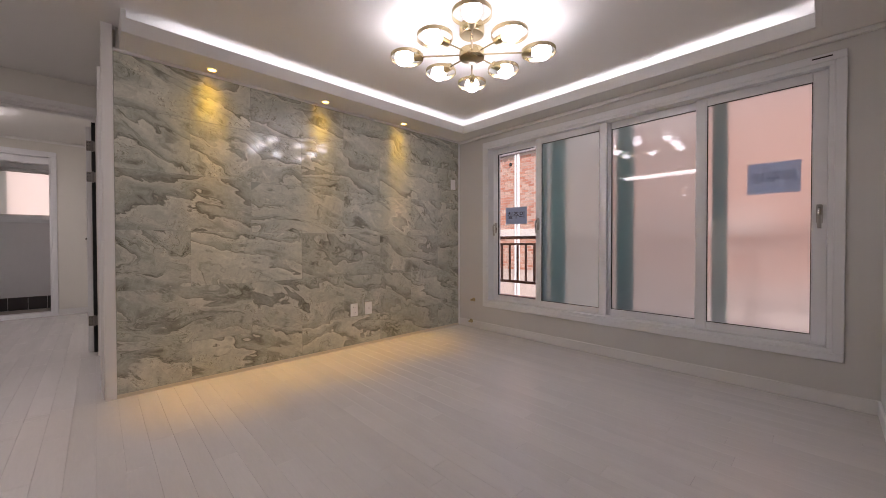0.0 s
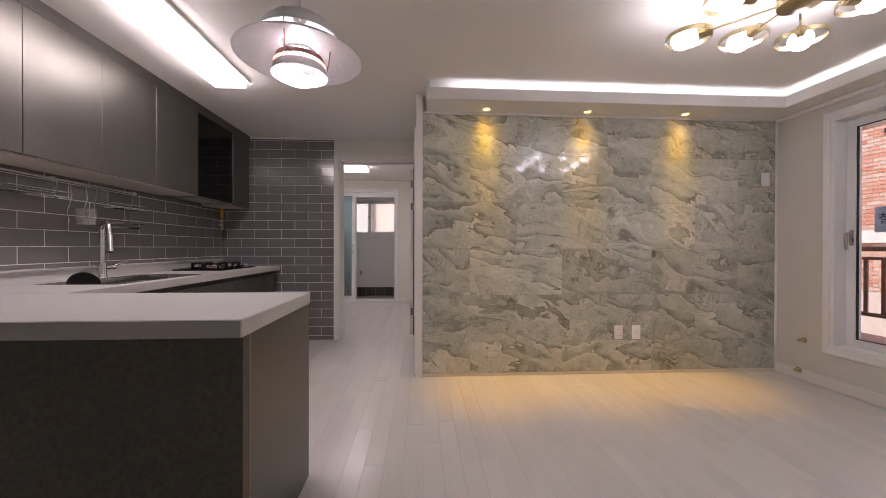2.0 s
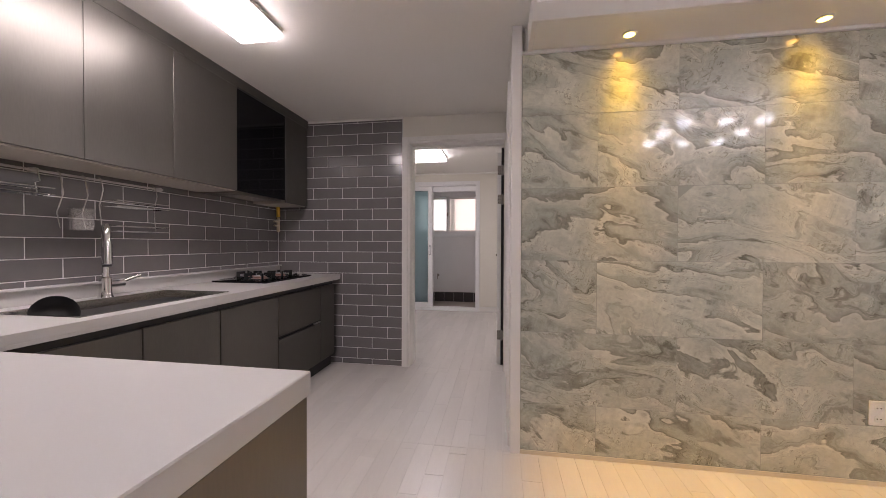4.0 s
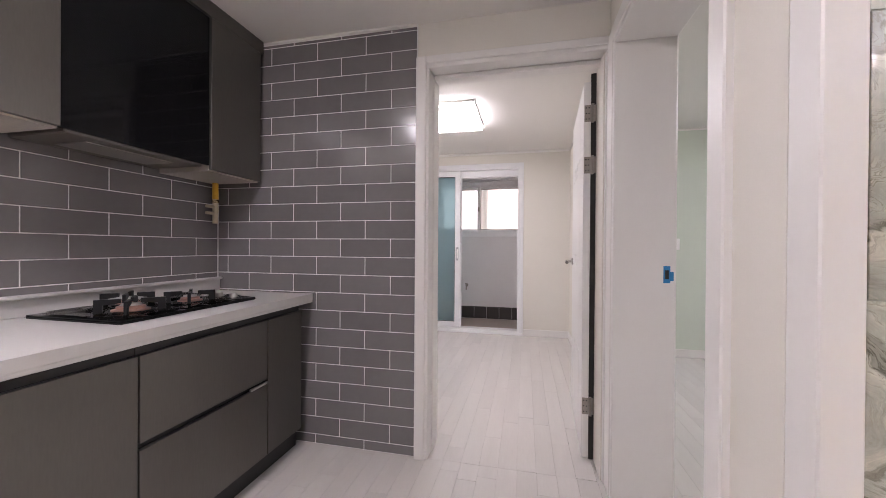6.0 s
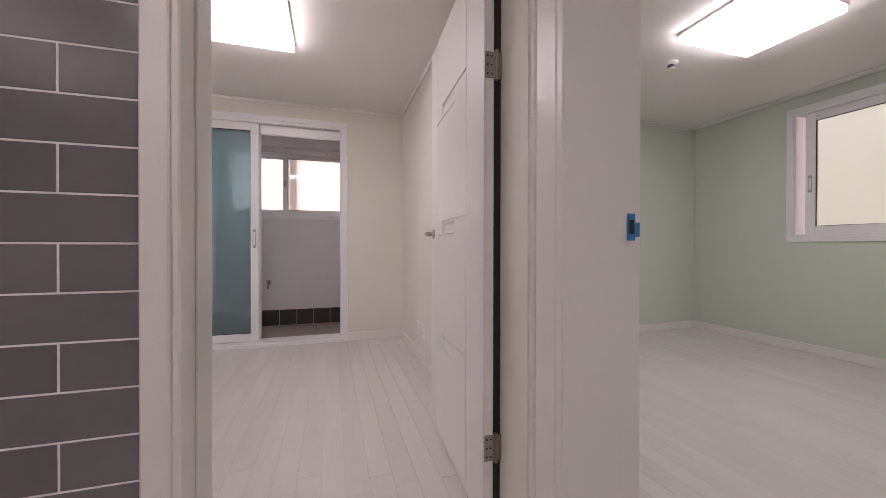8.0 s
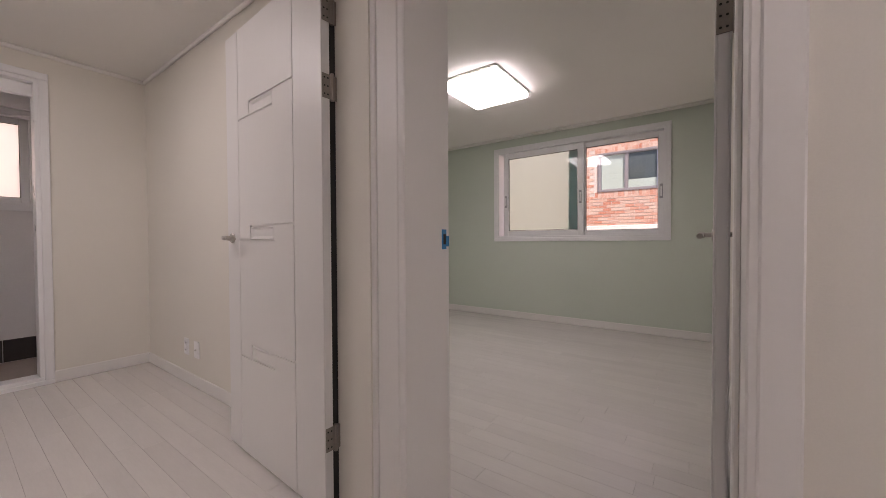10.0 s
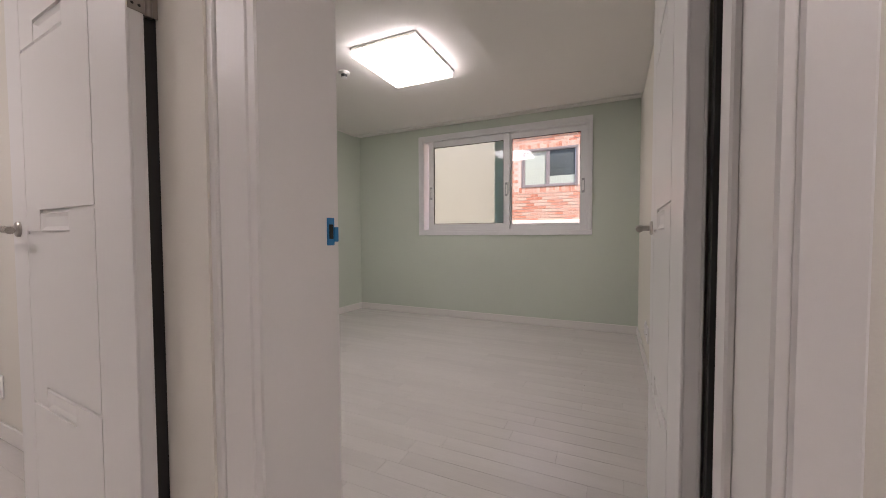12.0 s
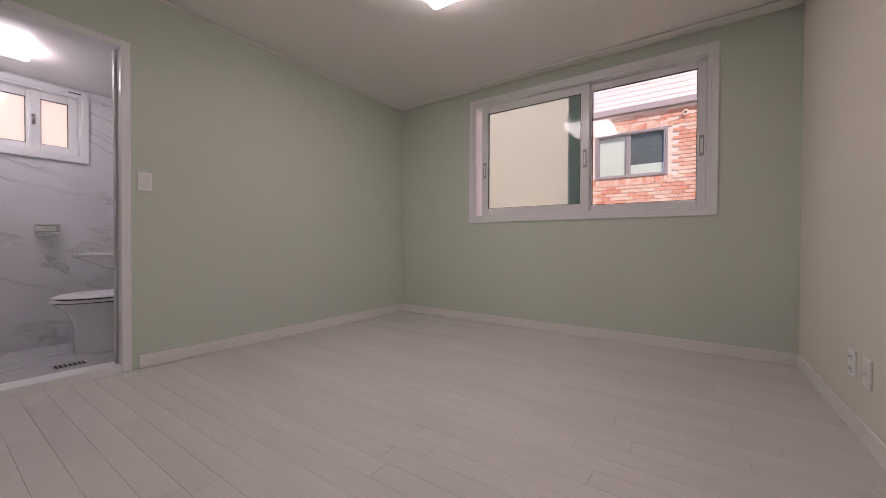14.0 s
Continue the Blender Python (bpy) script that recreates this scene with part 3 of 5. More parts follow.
# marble: aluminium edge strips beside it
structure(box("trim", (XC, 0.53, YM - 0.012, 3.522, 0, CEIL), TRIM, None, 0.003), "white boxed end of the marble wall", "trim")
structure(box("trim", (XW - 0.022, XW, YM - 0.014, YM + 0.014, 0.0, SOFFIT), PVC, None, 0.002), "white corner strip beside the marble", "trim")
structure(box("trim", (0.53, XW - 0.022, YM - 0.022, YM + 0.014, SOFFIT - 0.018, SOFFIT - 0.001), TRIM, None, 0.002), "white strip above the marble", "trim")

skirting((XW - 0.012, XW, YB, YM - 0.014, 0, 0.085))
skirting((1.3, XW - 0.012, YB, YB + 0.012, 0, 0.085))
skirting((XC - 0.010, XC, 3.523, 3.674, 0, 0.085))
skirting((0.03, X1, YU - 0.012, YU, 0, 0.085))
skirting((X1 - 0.012, X1, 4.97, YU - 0.012, 0, 0.085))
skirting((-2.3, -1.62, YU - 0.012, YU, 0, 0.085))
skirting((X2 - 0.012, X2, Y2R + 0.012, Y2, 0, 0.085))
skirting((1.60, X2 - 0.012, Y2 - 0.012, Y2, 0, 0.085))
skirting((XI + 0.012, X2 - 0.012, Y2R + 0.012, Y2R + 0.024, 0, 0.085))
skirting((XI + 0.012, XI + 0.024, 4.72, Y2, 0, 0.085))


def cornice(b):
    return structure(box("trim", b, CEILING, None, 0.006), "narrow white ceiling moulding", "trim")


cornice((X1 - 0.02, X1, 4.96, YU - 0.02, CEIL_ROOM - 0.03, CEIL_ROOM))
cornice((-2.3, X1, YU - 0.02, YU, CEIL_ROOM - 0.03, CEIL_ROOM))
cornice((XI + 0.012, X2 - 0.1, Y2 - 0.012, Y2, CEIL_ROOM - 0.014, CEIL_ROOM + 0.002))
cornice((XI + 0.012, X2 - 0.1, Y2R + 0.012, Y2R + 0.026, CEIL_ROOM - 0.016, CEIL_ROOM + 0.002))
cornice((X2 - 0.14, X2 - 0.12, Y2R + 0.03, Y2 - 0.014, CEIL_ROOM - 0.014, CEIL_ROOM + 0.002))
cornice((XW - 0.03, XW, YB, YM - 0.014, SOFFIT - 0.03, SOFFIT))
cornice((XK, -0.51, YT - 0.012, YT + 0.01, CEIL - 0.02, CEIL))


# ---- doors ----
HANDLE_STEEL = surface("satin_nickel", (0.50, 0.47, 0.43), 0.28, metal=1.0, scale=8, vary=0.06)


def door_leaf(name, width, height, m, label, mirror=1):
    """A leaf hung at x = 0, with its decorated face towards -y; m: its pose."""
    ob = new(name)
    ob.empty_display_size = 0.1
    WORLD[ob.name] = Vector((0, 0, 0))
    tagged(ob, label, "door")
    t = 0.036
    box("core", (0, width, 0.0065, t - 0.0065, 0, height), DOOR, ob)
    a, b = 0.205, width - 0.14
    g = 0.005
    zs = [0.0, 0.468, 1.028, 1.608, height]
    for face in (0, 1):
        y0, y1 = (0.0, 0.0065) if face == 0 else (t - 0.0065, t)
        box("stile", (0, a - g, y0, y1, 0, height), DOOR, ob, 0.0015)
        box("stile", (b + g, width, y0, y1, 0, height), DOOR, ob, 0.0015)
        for k in range(4):
            lo, hi = zs[k], zs[k + 1]
            step = 0.065
            # the groove between two panels steps up towards the hinge, past a shallow grip pocket
            m2 = b - 0.115
            m1 = m2 - 0.225
            bm = bmesh.new()
            up = hi + (step if k < 3 else 0)
            down = lo + (step if k > 0 else 0)
            gg = g if k else 0
            outline = [(a, down + gg), (m2, down + gg), (m2, lo + gg), (b, lo + gg), (b, hi - g), (m1, hi - g), (m1, up - g), (a, up - g)]
            if k == 0:
                outline = [(a, lo), (b, lo), (b, hi - g), (m1, hi - g), (m1, up - g), (a, up - g)]
            if k == 3:
                outline = [(a, down + gg), (m2, down + gg), (m2, lo + gg), (b, lo + gg), (b, hi), (a, hi)]
            pts = []
            for p in outline:
                if not pts or (abs(pts[-1][0] - p[0]) + abs(pts[-1][1] - p[1])) > 1e-6:
                    pts.append(p)
            lower = [bm.verts.new((x, y0, z)) for x, z in pts]
            upper = [bm.verts.new((x, y1, z)) for x, z in pts]
            n = len(pts)
            bm.faces.new(lower)
            bm.faces.new(list(reversed(upper)))
            for j in range(n):
                bm.faces.new((lower[j], upper[j], upper[(j + 1) % n], lower[(j + 1) % n]))
            bmesh.ops.recalc_face_normals(bm, faces=bm.faces)
            mesh_ob("panel", bm, DOOR, ob)
            if k < 3:
                # shallow pocket beside the step
                zz = hi
                bm = bmesh.new()
                s = -1 if face == 0 else 1
                yo = y0 if face == 0 else y1
                px0, px1, pz0, pz1 = m1 + 0.004, m2 - 0.006, zz + 0.006, zz + step - 0.008
                rim = [(px0, pz0), (px1, pz0), (px1, pz1), (px0, pz1)]
                o = [bm.verts.new((x, yo + s * 0.0, z)) for x, z in rim]
                i = [bm.verts.new((x + (0.006 if x == px0 else -0.022), yo - s * 0.006, z + (0.012 if z == pz0 else -0.010))) for x, z in rim]
                e = [bm.verts.new((x - (0.006 if x == px0 else -0.004), yo - s * 0.0038, z - (0.005 if z == pz0 else -0.005))) for x, z in rim]
                for j in range(4):
                    bm.faces.new((o[j], o[(j + 1) % 4], i[(j + 1) % 4], i[j]))
                    bm.faces.new((e[j], e[(j + 1) % 4], o[(j + 1) % 4], o[j]))
                bm.faces.new(i)
                bmesh.ops.recalc_face_normals(bm, faces=bm.faces)
                mesh_ob("grip_recess", bm, DOOR, ob)
    for face in (-1, 1):
        y = 0.0 if face < 0 else t
        hz = 1.04
        h = lathe("handle", [(0.0, 0), (0.026, 0), (0.026, 0.006), (0.023, 0.009), (0.010, 0.010), (0.010, 0.045), (0.0, 0.045)], HANDLE_STEEL, ob,
                  (width - 0.062, y, hz), 24, m=pose(0, 0, 0, 90 if face < 0 else -90), label="satin steel lever handle")
        yy = y + face * 0.045
        tube("lever", [(width - 0.062, yy - face * 0.006, hz), (width - 0.07, yy, hz), (width - 0.10, yy + face * 0.002, hz), (width - 0.185, yy + face * 0.003, hz - 0.006)],
             0.0115, HANDLE_STEEL, h, 12)
    for hz in (0.28, 1.59, 1.87):
        hinge = tube("hinge", [(-0.005, t + 0.008, hz - 0.05), (-0.005, t + 0.008, hz + 0.05)], 0.0075, DARK_STEEL, ob, 12, "satin nickel butt hinge")
        box("hinge_plate", (-0.0035, -0.0008, 0.003, t + 0.002, hz - 0.045, hz + 0.045), DARK_STEEL, hinge, 0.001)
        box("hinge_plate", (-0.0035, -0.0008, t + 0.014, t + 0.040, hz - 0.045, hz + 0.045), DARK_STEEL, hinge, 0.001)
        for dz in (-0.03, 0.0, 0.03):
            for y in (0.012, 0.026):
                lathe("screw", [(0, 0), (0.0035, 0), (0.003, 0.0012), (0, 0.0012)], DARK_GAP, hinge, (-0.0034, y, hz + dz), 8, m=pose(0, 0, 0, 0, -90))
    ob.matrix_world = m
    return ob


# small bedroom: leaf folded back, hinged at its near right corner
door_leaf("door_1", 0.85, 2.04, pose(0.381, 4.957, 0.012, 0, 0, 86.8) @ Matrix.Scale(-1, 4, (0, 1, 0)), "white panelled bedroom door standing wide open")
door_leaf("door_2", 0.82, 2.04, pose(0.745, 3.806, 0.012, 0, 0, -1.0) @ Matrix.Scale(-1, 4, (0, 1, 0)), "white panelled door of the green room, wide open")


def casing(name, parts, label):
    ob = None
    for n, b in parts:
        if ob is None:
            ob = structure(box(name, b, TRIM, None, 0.004), label, "door frame")
        else:
            box(n, b, TRIM, ob, 0.004)
    return ob


# frame of the small bedroom's doorway
casing("trim", [("jamb", (-0.475, -0.434, YT - 0.02, 4.975, 0, 2.115)), ("jamb", (0.452, 0.472, YT - 0.012, 4.96, 0, 2.115)),
                ("head", (-0.475, 0.472, YT - 0.02, 4.975, 2.115, 2.16)), ("architrave", (-0.507, -0.450, YT - 0.032, YT + 0.012, 0, 2.175)),
                ("architrave", (-0.450, 0.472, YT - 0.032, YT + 0.012, 2.135, 2.175)),
                ("door_stop", (-0.436, -0.428, YT + 0.07, 4.90, 0, 2.105)), ("door_stop", (-0.428, 0.452, YT + 0.07, 4.90, 2.09, 2.115))], "white frame of the bedroom doorway")
# solid dark strip stands in for the shade between leaf and jamb
structure(box("trim", (0.419, 0.472, 4.962, 4.975, 0, 2.1), DARK_GAP), "dark strip painted as shade behind the hinged door edge", "trim")
# frame of the green room's doorway
casing("trim", [("jamb", (XC - 0.012, XI + 0.02, 4.63, 4.667, 0, 2.115)), ("jamb", (XC - 0.012, XI + 0.02, 3.715, 3.757, 0, 2.115)),
                ("head", (XC - 0.012, XI + 0.02, 3.757, 4.63, 2.08, 2.115)), ("architrave", (XC - 0.016, XC + 0.01, 4.655, YT - 0.0125, 0, 2.17)),
                ("architrave", (XC - 0.018, XC + 0.01, 3.675, 3.74, 0, 2.17)), ("architrave", (XC - 0.018, XC + 0.01, 3.74, 4.655, 2.10, 2.17)),
                ("door_stop", (0.60, 0.655, 3.755, 3.770, 0, 2.08)),
                ("architrave", (XI + 0.012, XI + 0.03, 4.65, 4.72, 0, 2.17)), ("architrave", (XI + 0.012, XI + 0.03, 3.69, 4.72, 2.10, 2.17))], "white frame of the green room doorway")
# same painted shade, a dark strip beside this door's hinges
structure(box("trim", (XI + 0.02, 0.742, 3.742, 3.765, 0, 2.08), DARK_GAP), "dark strip painted as shade behind the hinged door edge", "trim")
sp = tagged(box("strike_plate", (0.670, 0.697, 4.6262, 4.630, 1.0, 1.075), BLUE, None, 0.001), "strike plate still covered in blue film on the door jamb", "strike plate")
box("lip", (0.693, 0.709, 4.6222, 4.6275, 1.010, 1.050), BLUE, sp, 0.001)
box("latch_hole", (0.676, 0.690, 4.6242, 4.6265, 1.018, 1.057), DARK_GAP, sp)


# ---- windows ----
def sash(parent, axis, fixed, depth, a0, a1, z0, z1, stile, rail, glass, side=None, pane=0.005, gasket=True):
    """A sliding sash in the plane axis = fixed, with its own stiles, rails and pane."""
    def blk(n, p, q, lo, hi, f0, f1, mt, bev=0.003, par=None, lab=""):
        b = (f0, f1, p, q, lo, hi) if axis == "x" else (p, q, f0, f1, lo, hi)
        return box(n, b, mt, par or frame_ob, bev, lab)
    frame_ob = box("sash", ((fixed, fixed + depth, a0, a0 + stile, z0, z1) if axis == "x" else (a0, a0 + stile, fixed, fixed + depth, z0, z1)), PVC, parent, 0.003)
    blk("stile", a1 - stile, a1, z0, z1, fixed, fixed + depth, PVC)
    blk("rail", a0 + stile, a1 - stile, z0, z0 + rail, fixed, fixed + depth, PVC)
    blk("rail", a0 + stile, a1 - stile, z1 - rail, z1, fixed, fixed + depth, PVC)
    m = fixed + depth / 2
    if gasket:
        for p, q, lo, hi in ((a0 + stile, a0 + stile + 0.004, z0 + rail, z1 - rail), (a1 - stile - 0.004, a1 - stile, z0 + rail, z1 - rail),
                             (a0 + stile, a1 - stile, z0 + rail, z0 + rail + 0.004), (a0 + stile, a1 - stile, z1 - rail - 0.004, z1 - rail)):
            blk("gasket", p, q, lo, hi, m - 0.010, m + 0.010, DARK_GAP, 0)
    g = blk("pane", a0 + stile, a1 - stile, z0 + rail, z1 - rail, m - pane / 2, m + pane / 2, glass, 0)
    g.visible_shadow = False
    if glass is not CLEAR:
        g.data.materials.append(PANE_BACK)
        for p in g.data.polygons:
            p.material_index = 0 if (p.normal.x if axis == "x" else p.normal.y) < -0.9 else 1
    return frame_ob


def outer_frame(name, axis, f0, f1, a0, a1, z0, z1, w, label, proud):
    """The fixed frame in the wall with a flat cover moulding on the room's face."""
    def bb(p, q, lo, hi, g0, g1):
        return (g0, g1, p, q, lo, hi) if axis == "x" else (p, q, g0, g1, lo, hi)
    ob = structure(box(name, bb(a0, a1, z0, z0 + w, f0, f1), PVC, None, 0.003), label, "window")
    for p, q, lo, hi in ((a0, a1, z1 - w, z1), (a0, a0 + w, z0 + w, z1 - w), (a1 - w, a1, z0 + w, z1 - w)):
        box("window_frame", bb(p, q, lo, hi, f0, f1), PVC, ob, 0.003)
    s = proud
    c = w * 0.55
    for p, q, lo, hi in ((a0 - 0.02, a1 + 0.02, z0 - 0.02, z0 + c), (a0 - 0.02, a1 + 0.02, z1 - c, z1 + 0.02), (a0 - 0.02, a0 + c, z0 + c, z1 - c), (a1 - c, a1 + 0.02, z0 + c, z1 - c)):
        box("cover_strip", bb(p, q, lo, hi, min(f0, f0 + s), max(f0, f0 + s)), PVC, ob, 0.003)
    return ob


def lever(parent, at, m):
    """A window lever: rose plate, neck and hanging grip; local x to the room, z up."""
    at = Vector(at)
    bm = add_box(bmesh.new(), 0, 0.012, -0.015, 0.015, -0.06, 0.06, 0.005, 2)
    bmesh.ops.transform(bm, matrix=m, verts=bm.verts)
    p = mesh_ob("handle", bm, HANDLE_STEEL, parent, at, "grey metal lever handle", smooth=False)
    pts = [m @ Vector(v) for v in ((0.01, 0, 0.03), (0.045, 0, 0.03), (0.052, 0, 0.015), (0.05, 0, -0.03), (0.044, 0, -0.09))]
    tube("grip", [at + v for v in pts], 0.010, HANDLE_STEEL, p, 10)
    return p


# living room: four sliding sashes
w1 = outer_frame("window_1", "x", XW - 0.006, 3.91, 0.29, 3.06, 0.29, 2.12, 0.055, "wide white pvc sliding window with frosted panes", -0.010)
sash(w1, "x", 3.775, 0.035, 2.32, 3.005, 0.345, 2.065, 0.062, 0.06, CLEAR)
sash(w1, "x", 3.735, 0.036, 1.70, 2.42, 0.345, 2.065, 0.065, 0.06, FROST_GREEN)
sash(w1, "x", 3.775, 0.035, 0.98, 1.72, 0.345, 2.065, 0.045, 0.06, FROST)
sash(w1, "x", 3.735, 0.036, 0.345, 1.035, 0.345, 2.065, 0.07, 0.06, FROST_PINK)
TO_ROOM = pose(0, 0, 0, 0, 0, 180)
lever(w1, (3.735, 0.38, 1.17), TO_ROOM)
lever(w1, (3.735, 2.388, 1.19), TO_ROOM)
lever(w1, (3.775, 2.965, 1.17), TO_ROOM)
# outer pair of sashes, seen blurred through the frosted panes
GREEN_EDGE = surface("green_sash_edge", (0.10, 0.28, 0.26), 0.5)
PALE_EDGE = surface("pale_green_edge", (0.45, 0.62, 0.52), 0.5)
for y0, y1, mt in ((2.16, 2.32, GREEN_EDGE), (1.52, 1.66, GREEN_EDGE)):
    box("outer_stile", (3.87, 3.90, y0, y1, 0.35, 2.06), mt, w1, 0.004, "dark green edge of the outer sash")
box("vent_slot", (3.6665, 3.6675, 0.33, 0.42, 2.115, 2.123), DARK_GAP, w1)
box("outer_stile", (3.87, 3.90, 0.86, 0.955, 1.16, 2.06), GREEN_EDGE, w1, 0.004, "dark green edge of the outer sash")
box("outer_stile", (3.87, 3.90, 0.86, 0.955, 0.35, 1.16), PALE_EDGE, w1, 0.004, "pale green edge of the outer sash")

# green room window: two sashes
w2 = outer_frame("window_2", "x", X2 - 0.006, 4.36, 4.15, 6.22, 1.055, 2.29, 0.05, "white pvc sliding window, one frosted and one clear pane", -0.010)
sash(w2, "x", 4.19, 0.036, 5.045, 6.12, 1.105, 2.24, 0.075, 0.075, FROST_DIM)
sash(w2, "x", 4.23, 0.036, 4.20, 5.09, 1.105, 2.24, 0.06, 0.06, CLEAR)
for y, x in ((6.083, 4.19), (5.082, 4.19), (4.23, 4.23)):
    pull = box("latch", (x - 0.006, x, y - 0.016, y + 0.016, 1.50, 1.66), GREY_PLASTIC, w2, 0.003, "grey plastic recessed pull")
    box("grip", (x - 0.0075, x - 0.0055, y - 0.008, y + 0.008, 1.525, 1.635), WHITE_PLASTIC, pull, 0.002)
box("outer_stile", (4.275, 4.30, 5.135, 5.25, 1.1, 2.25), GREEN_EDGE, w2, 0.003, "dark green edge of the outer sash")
box("vent_slot", (4.1365, 4.1375, 4.20, 4.32, 2.283, 2.291), DARK_GAP, w2)

# utility room sliding door and window
w3 = outer_frame("door_3", "y", YU - 0.006, YU + 0.13, -1.62, 0.03, 0.0, 2.245, 0.055, "white pvc sliding door to the utility room, half open", -0.012)
sash(w3, "y", YU + 0.03, 0.036, -1.565, -0.795, 0.055, 2.19, 0.075, 0.075, FROST_TEAL)
sash(w3, "y", YU + 0.075, 0.036, -1.545, -0.785, 0.055, 2.19, 0.06, 0.075, FROST_TEAL)
pull = box("latch", (-0.850, -0.818, YU + 0.022, YU + 0.03, 0.97, 1.15), GREY_PLASTIC, w3, 0.003, "grey plastic recessed pull")
box("grip", (-0.842, -0.826, YU + 0.0205, YU + 0.0225, 0.995, 1.125), WHITE_PLASTIC, pull, 0.002)
box("lintel_panel", (-0.785, -0.025, YU + 0.06, YU + 0.10, 2.10, 2.19), PVC, w3, 0.003)
w4 = outer_frame("window_3", "y", 8.80, 8.98, -1.34, 0.11, 1.345, 2.205, 0.05, "white pvc utility window with a frosted pane", -0.010)
sash(w4, "y", 8.85, 0.036, -0.70, 0.06, 1.395, 2.155, 0.055, 0.05, FROST_WHITE)
sash(w4, "y", 8.89, 0.036, -1.29, -0.64, 1.395, 2.155, 0.05, 0.05, FROST_COOL)
box("shutter_box", (-1.36, 0.13, 8.74, 8.81, 2.225, 2.359), PVC, w4, 0.004, "white boxed panel above the window")
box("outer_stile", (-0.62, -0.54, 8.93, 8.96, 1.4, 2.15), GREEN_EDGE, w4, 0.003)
w5 = outer_frame("window_4", "y", 8.64, 8.83, 0.98, 1.65, 1.51, 2.08, 0.04, "white pvc bathroom window with frosted panes", -0.010)
sash(w5, "y", 8.70, 0.036, 1.02, 1.37, 1.55, 2.04, 0.06, 0.06, FROST_WHITE)
sash(w5, "y", 8.68, 0.036, 1.33, 1.61, 1.55, 2.04, 0.06, 0.06, FROST_WHITE)

latch = box("latch", (1.338, 1.358, 8.655, 8.68, 1.76, 1.84), DARK_STEEL, w5, 0.004, "dark metal sash latch")
box("grip", (1.342, 1.354, 8.635, 8.656, 1.79, 1.83), DARK_STEEL, latch, 0.003)
box("vent_slot", (1.54, 1.62, 8.6285, 8.6295, 2.072, 2.080), DARK_GAP, w5)
latch = box("latch", (-0.690, -0.668, 8.834, 8.85, 1.74, 1.82), DARK_STEEL, w4, 0.004, "dark metal sash latch")
box("grip", (-0.686, -0.672, 8.815, 8.835, 1.77, 1.81), DARK_STEEL, latch, 0.003)


# ---- lamps ----
def ceiling_panel(x0, x1, y0, y1, z0, z1, label, lit):
    ob = group_at("ceiling_light", ((x0 + x1) / 2, (y0 + y1) / 2, z1), label, "ceiling light", "square ceiling lights")
    box("base_plate", (x0 - 0.008, x1 + 0.008, y0 - 0.008, y1 + 0.008, z1 - 0.022, z1 - 0.001), STEEL, ob, 0.002)
    box("diffuser", (x0, x1, y0, y1, z0, z1 - 0.022), lit, ob, 0.004)
    return ob


ceiling_panel(2.12, 2.76, 5.16, 5.70, 2.355, CEIL_ROOM + 0.002, "square white lit led panel on the ceiling", LED_GREEN)
ceiling_panel(-0.90, -0.365, 5.95, 6.60, 2.355, CEIL_ROOM, "square white lit led panel on the ceiling", LED)
ob = group_at("kitchen_light", (-0.935, 2.6, CEIL), "long white lit led batten on the kitchen ceiling", "ceiling light")
box("base_plate", (-1.065, -0.80, 1.95, 3.30, CEIL - 0.02, CEIL - 0.001), WHITE_PLASTIC, ob, 0.002)
box("diffuser", (-1.06, -0.83, 1.955, 3.295, 2.315, CEIL - 0.02), LED_KITCHEN, ob, 0.006)
ob = group_at("bath_light", (1.25, 8.0, 2.12), "square lit bathroom ceiling light", "ceiling light")
box("diffuser", (1.02, 1.26, 7.9, 8.14, 2.07, 2.119), LED_BATH, ob, 0.01)


def chandelier(x, y, zc, zhub, s):
    ob = group_at("chandelier", (x, y, zc), "brass chandelier with eight ringed glass globes, lit", "chandelier")

    def scaled(profile):
        return [(r * s, z * s) for r, z in profile]
    lathe("ceiling_cup", scaled([(0, 0), (0.065, 0), (0.065, -0.045), (0.060, -0.052), (0, -0.052)]), BRASS, ob, (x, y, zc - 0.001))
    tube("stem", [(x, y, zc - 0.05), (x, y, zhub)], 0.007 * s, BRASS, ob)
    lathe("hub", scaled([(0, 0.022), (0.062, 0.022), (0.066, 0.018), (0.066, -0.018), (0.060, -0.022), (0, -0.022)]), BRASS, ob, (x, y, zhub))
    c = Vector((x, y, zhub))
    for k in range(8):
        a = radians(42.0 + 45 * k)
        d = Vector((math.cos(a), math.sin(a), 0)) * s
        n = 0.0 if k % 2 == 0 else -0.092
        m = Matrix.Rotation(a, 4, "Z") @ pose(0, 0, 0, 0, 90)
        arm = tube("arm", [c + d * 0.06, c + d * (0.262 + n)], 0.0042 * s, BRASS, ob, 8)
        lathe("socket", scaled([(0, 0), (0.018, 0), (0.019, 0.004), (0.019, 0.048), (0.0, 0.048)]), BRASS, arm, c + d * (0.257 + n), 20, m=m)
        lathe("bulb", scaled([(0.0, 0.0), (0.018, 0.004), (0.026, 0.018), (0.038, 0.036), (0.043, 0.054), (0.040, 0.074), (0.030, 0.090), (0.014, 0.099), (0, 0.101)]), BULB, arm, c + d * (0.305 + n), 24, m=m)
        lathe("ring", scaled([(0.0845, 0.009), (0.0865, 0.009), (0.0865, -0.009), (0.0845, -0.009)]), BRASS, arm, c + d * (0.342 + n), 44, closed=True)
    return ob


chandelier(2.19, 1.91, CEIL, 2.19, 1.22)


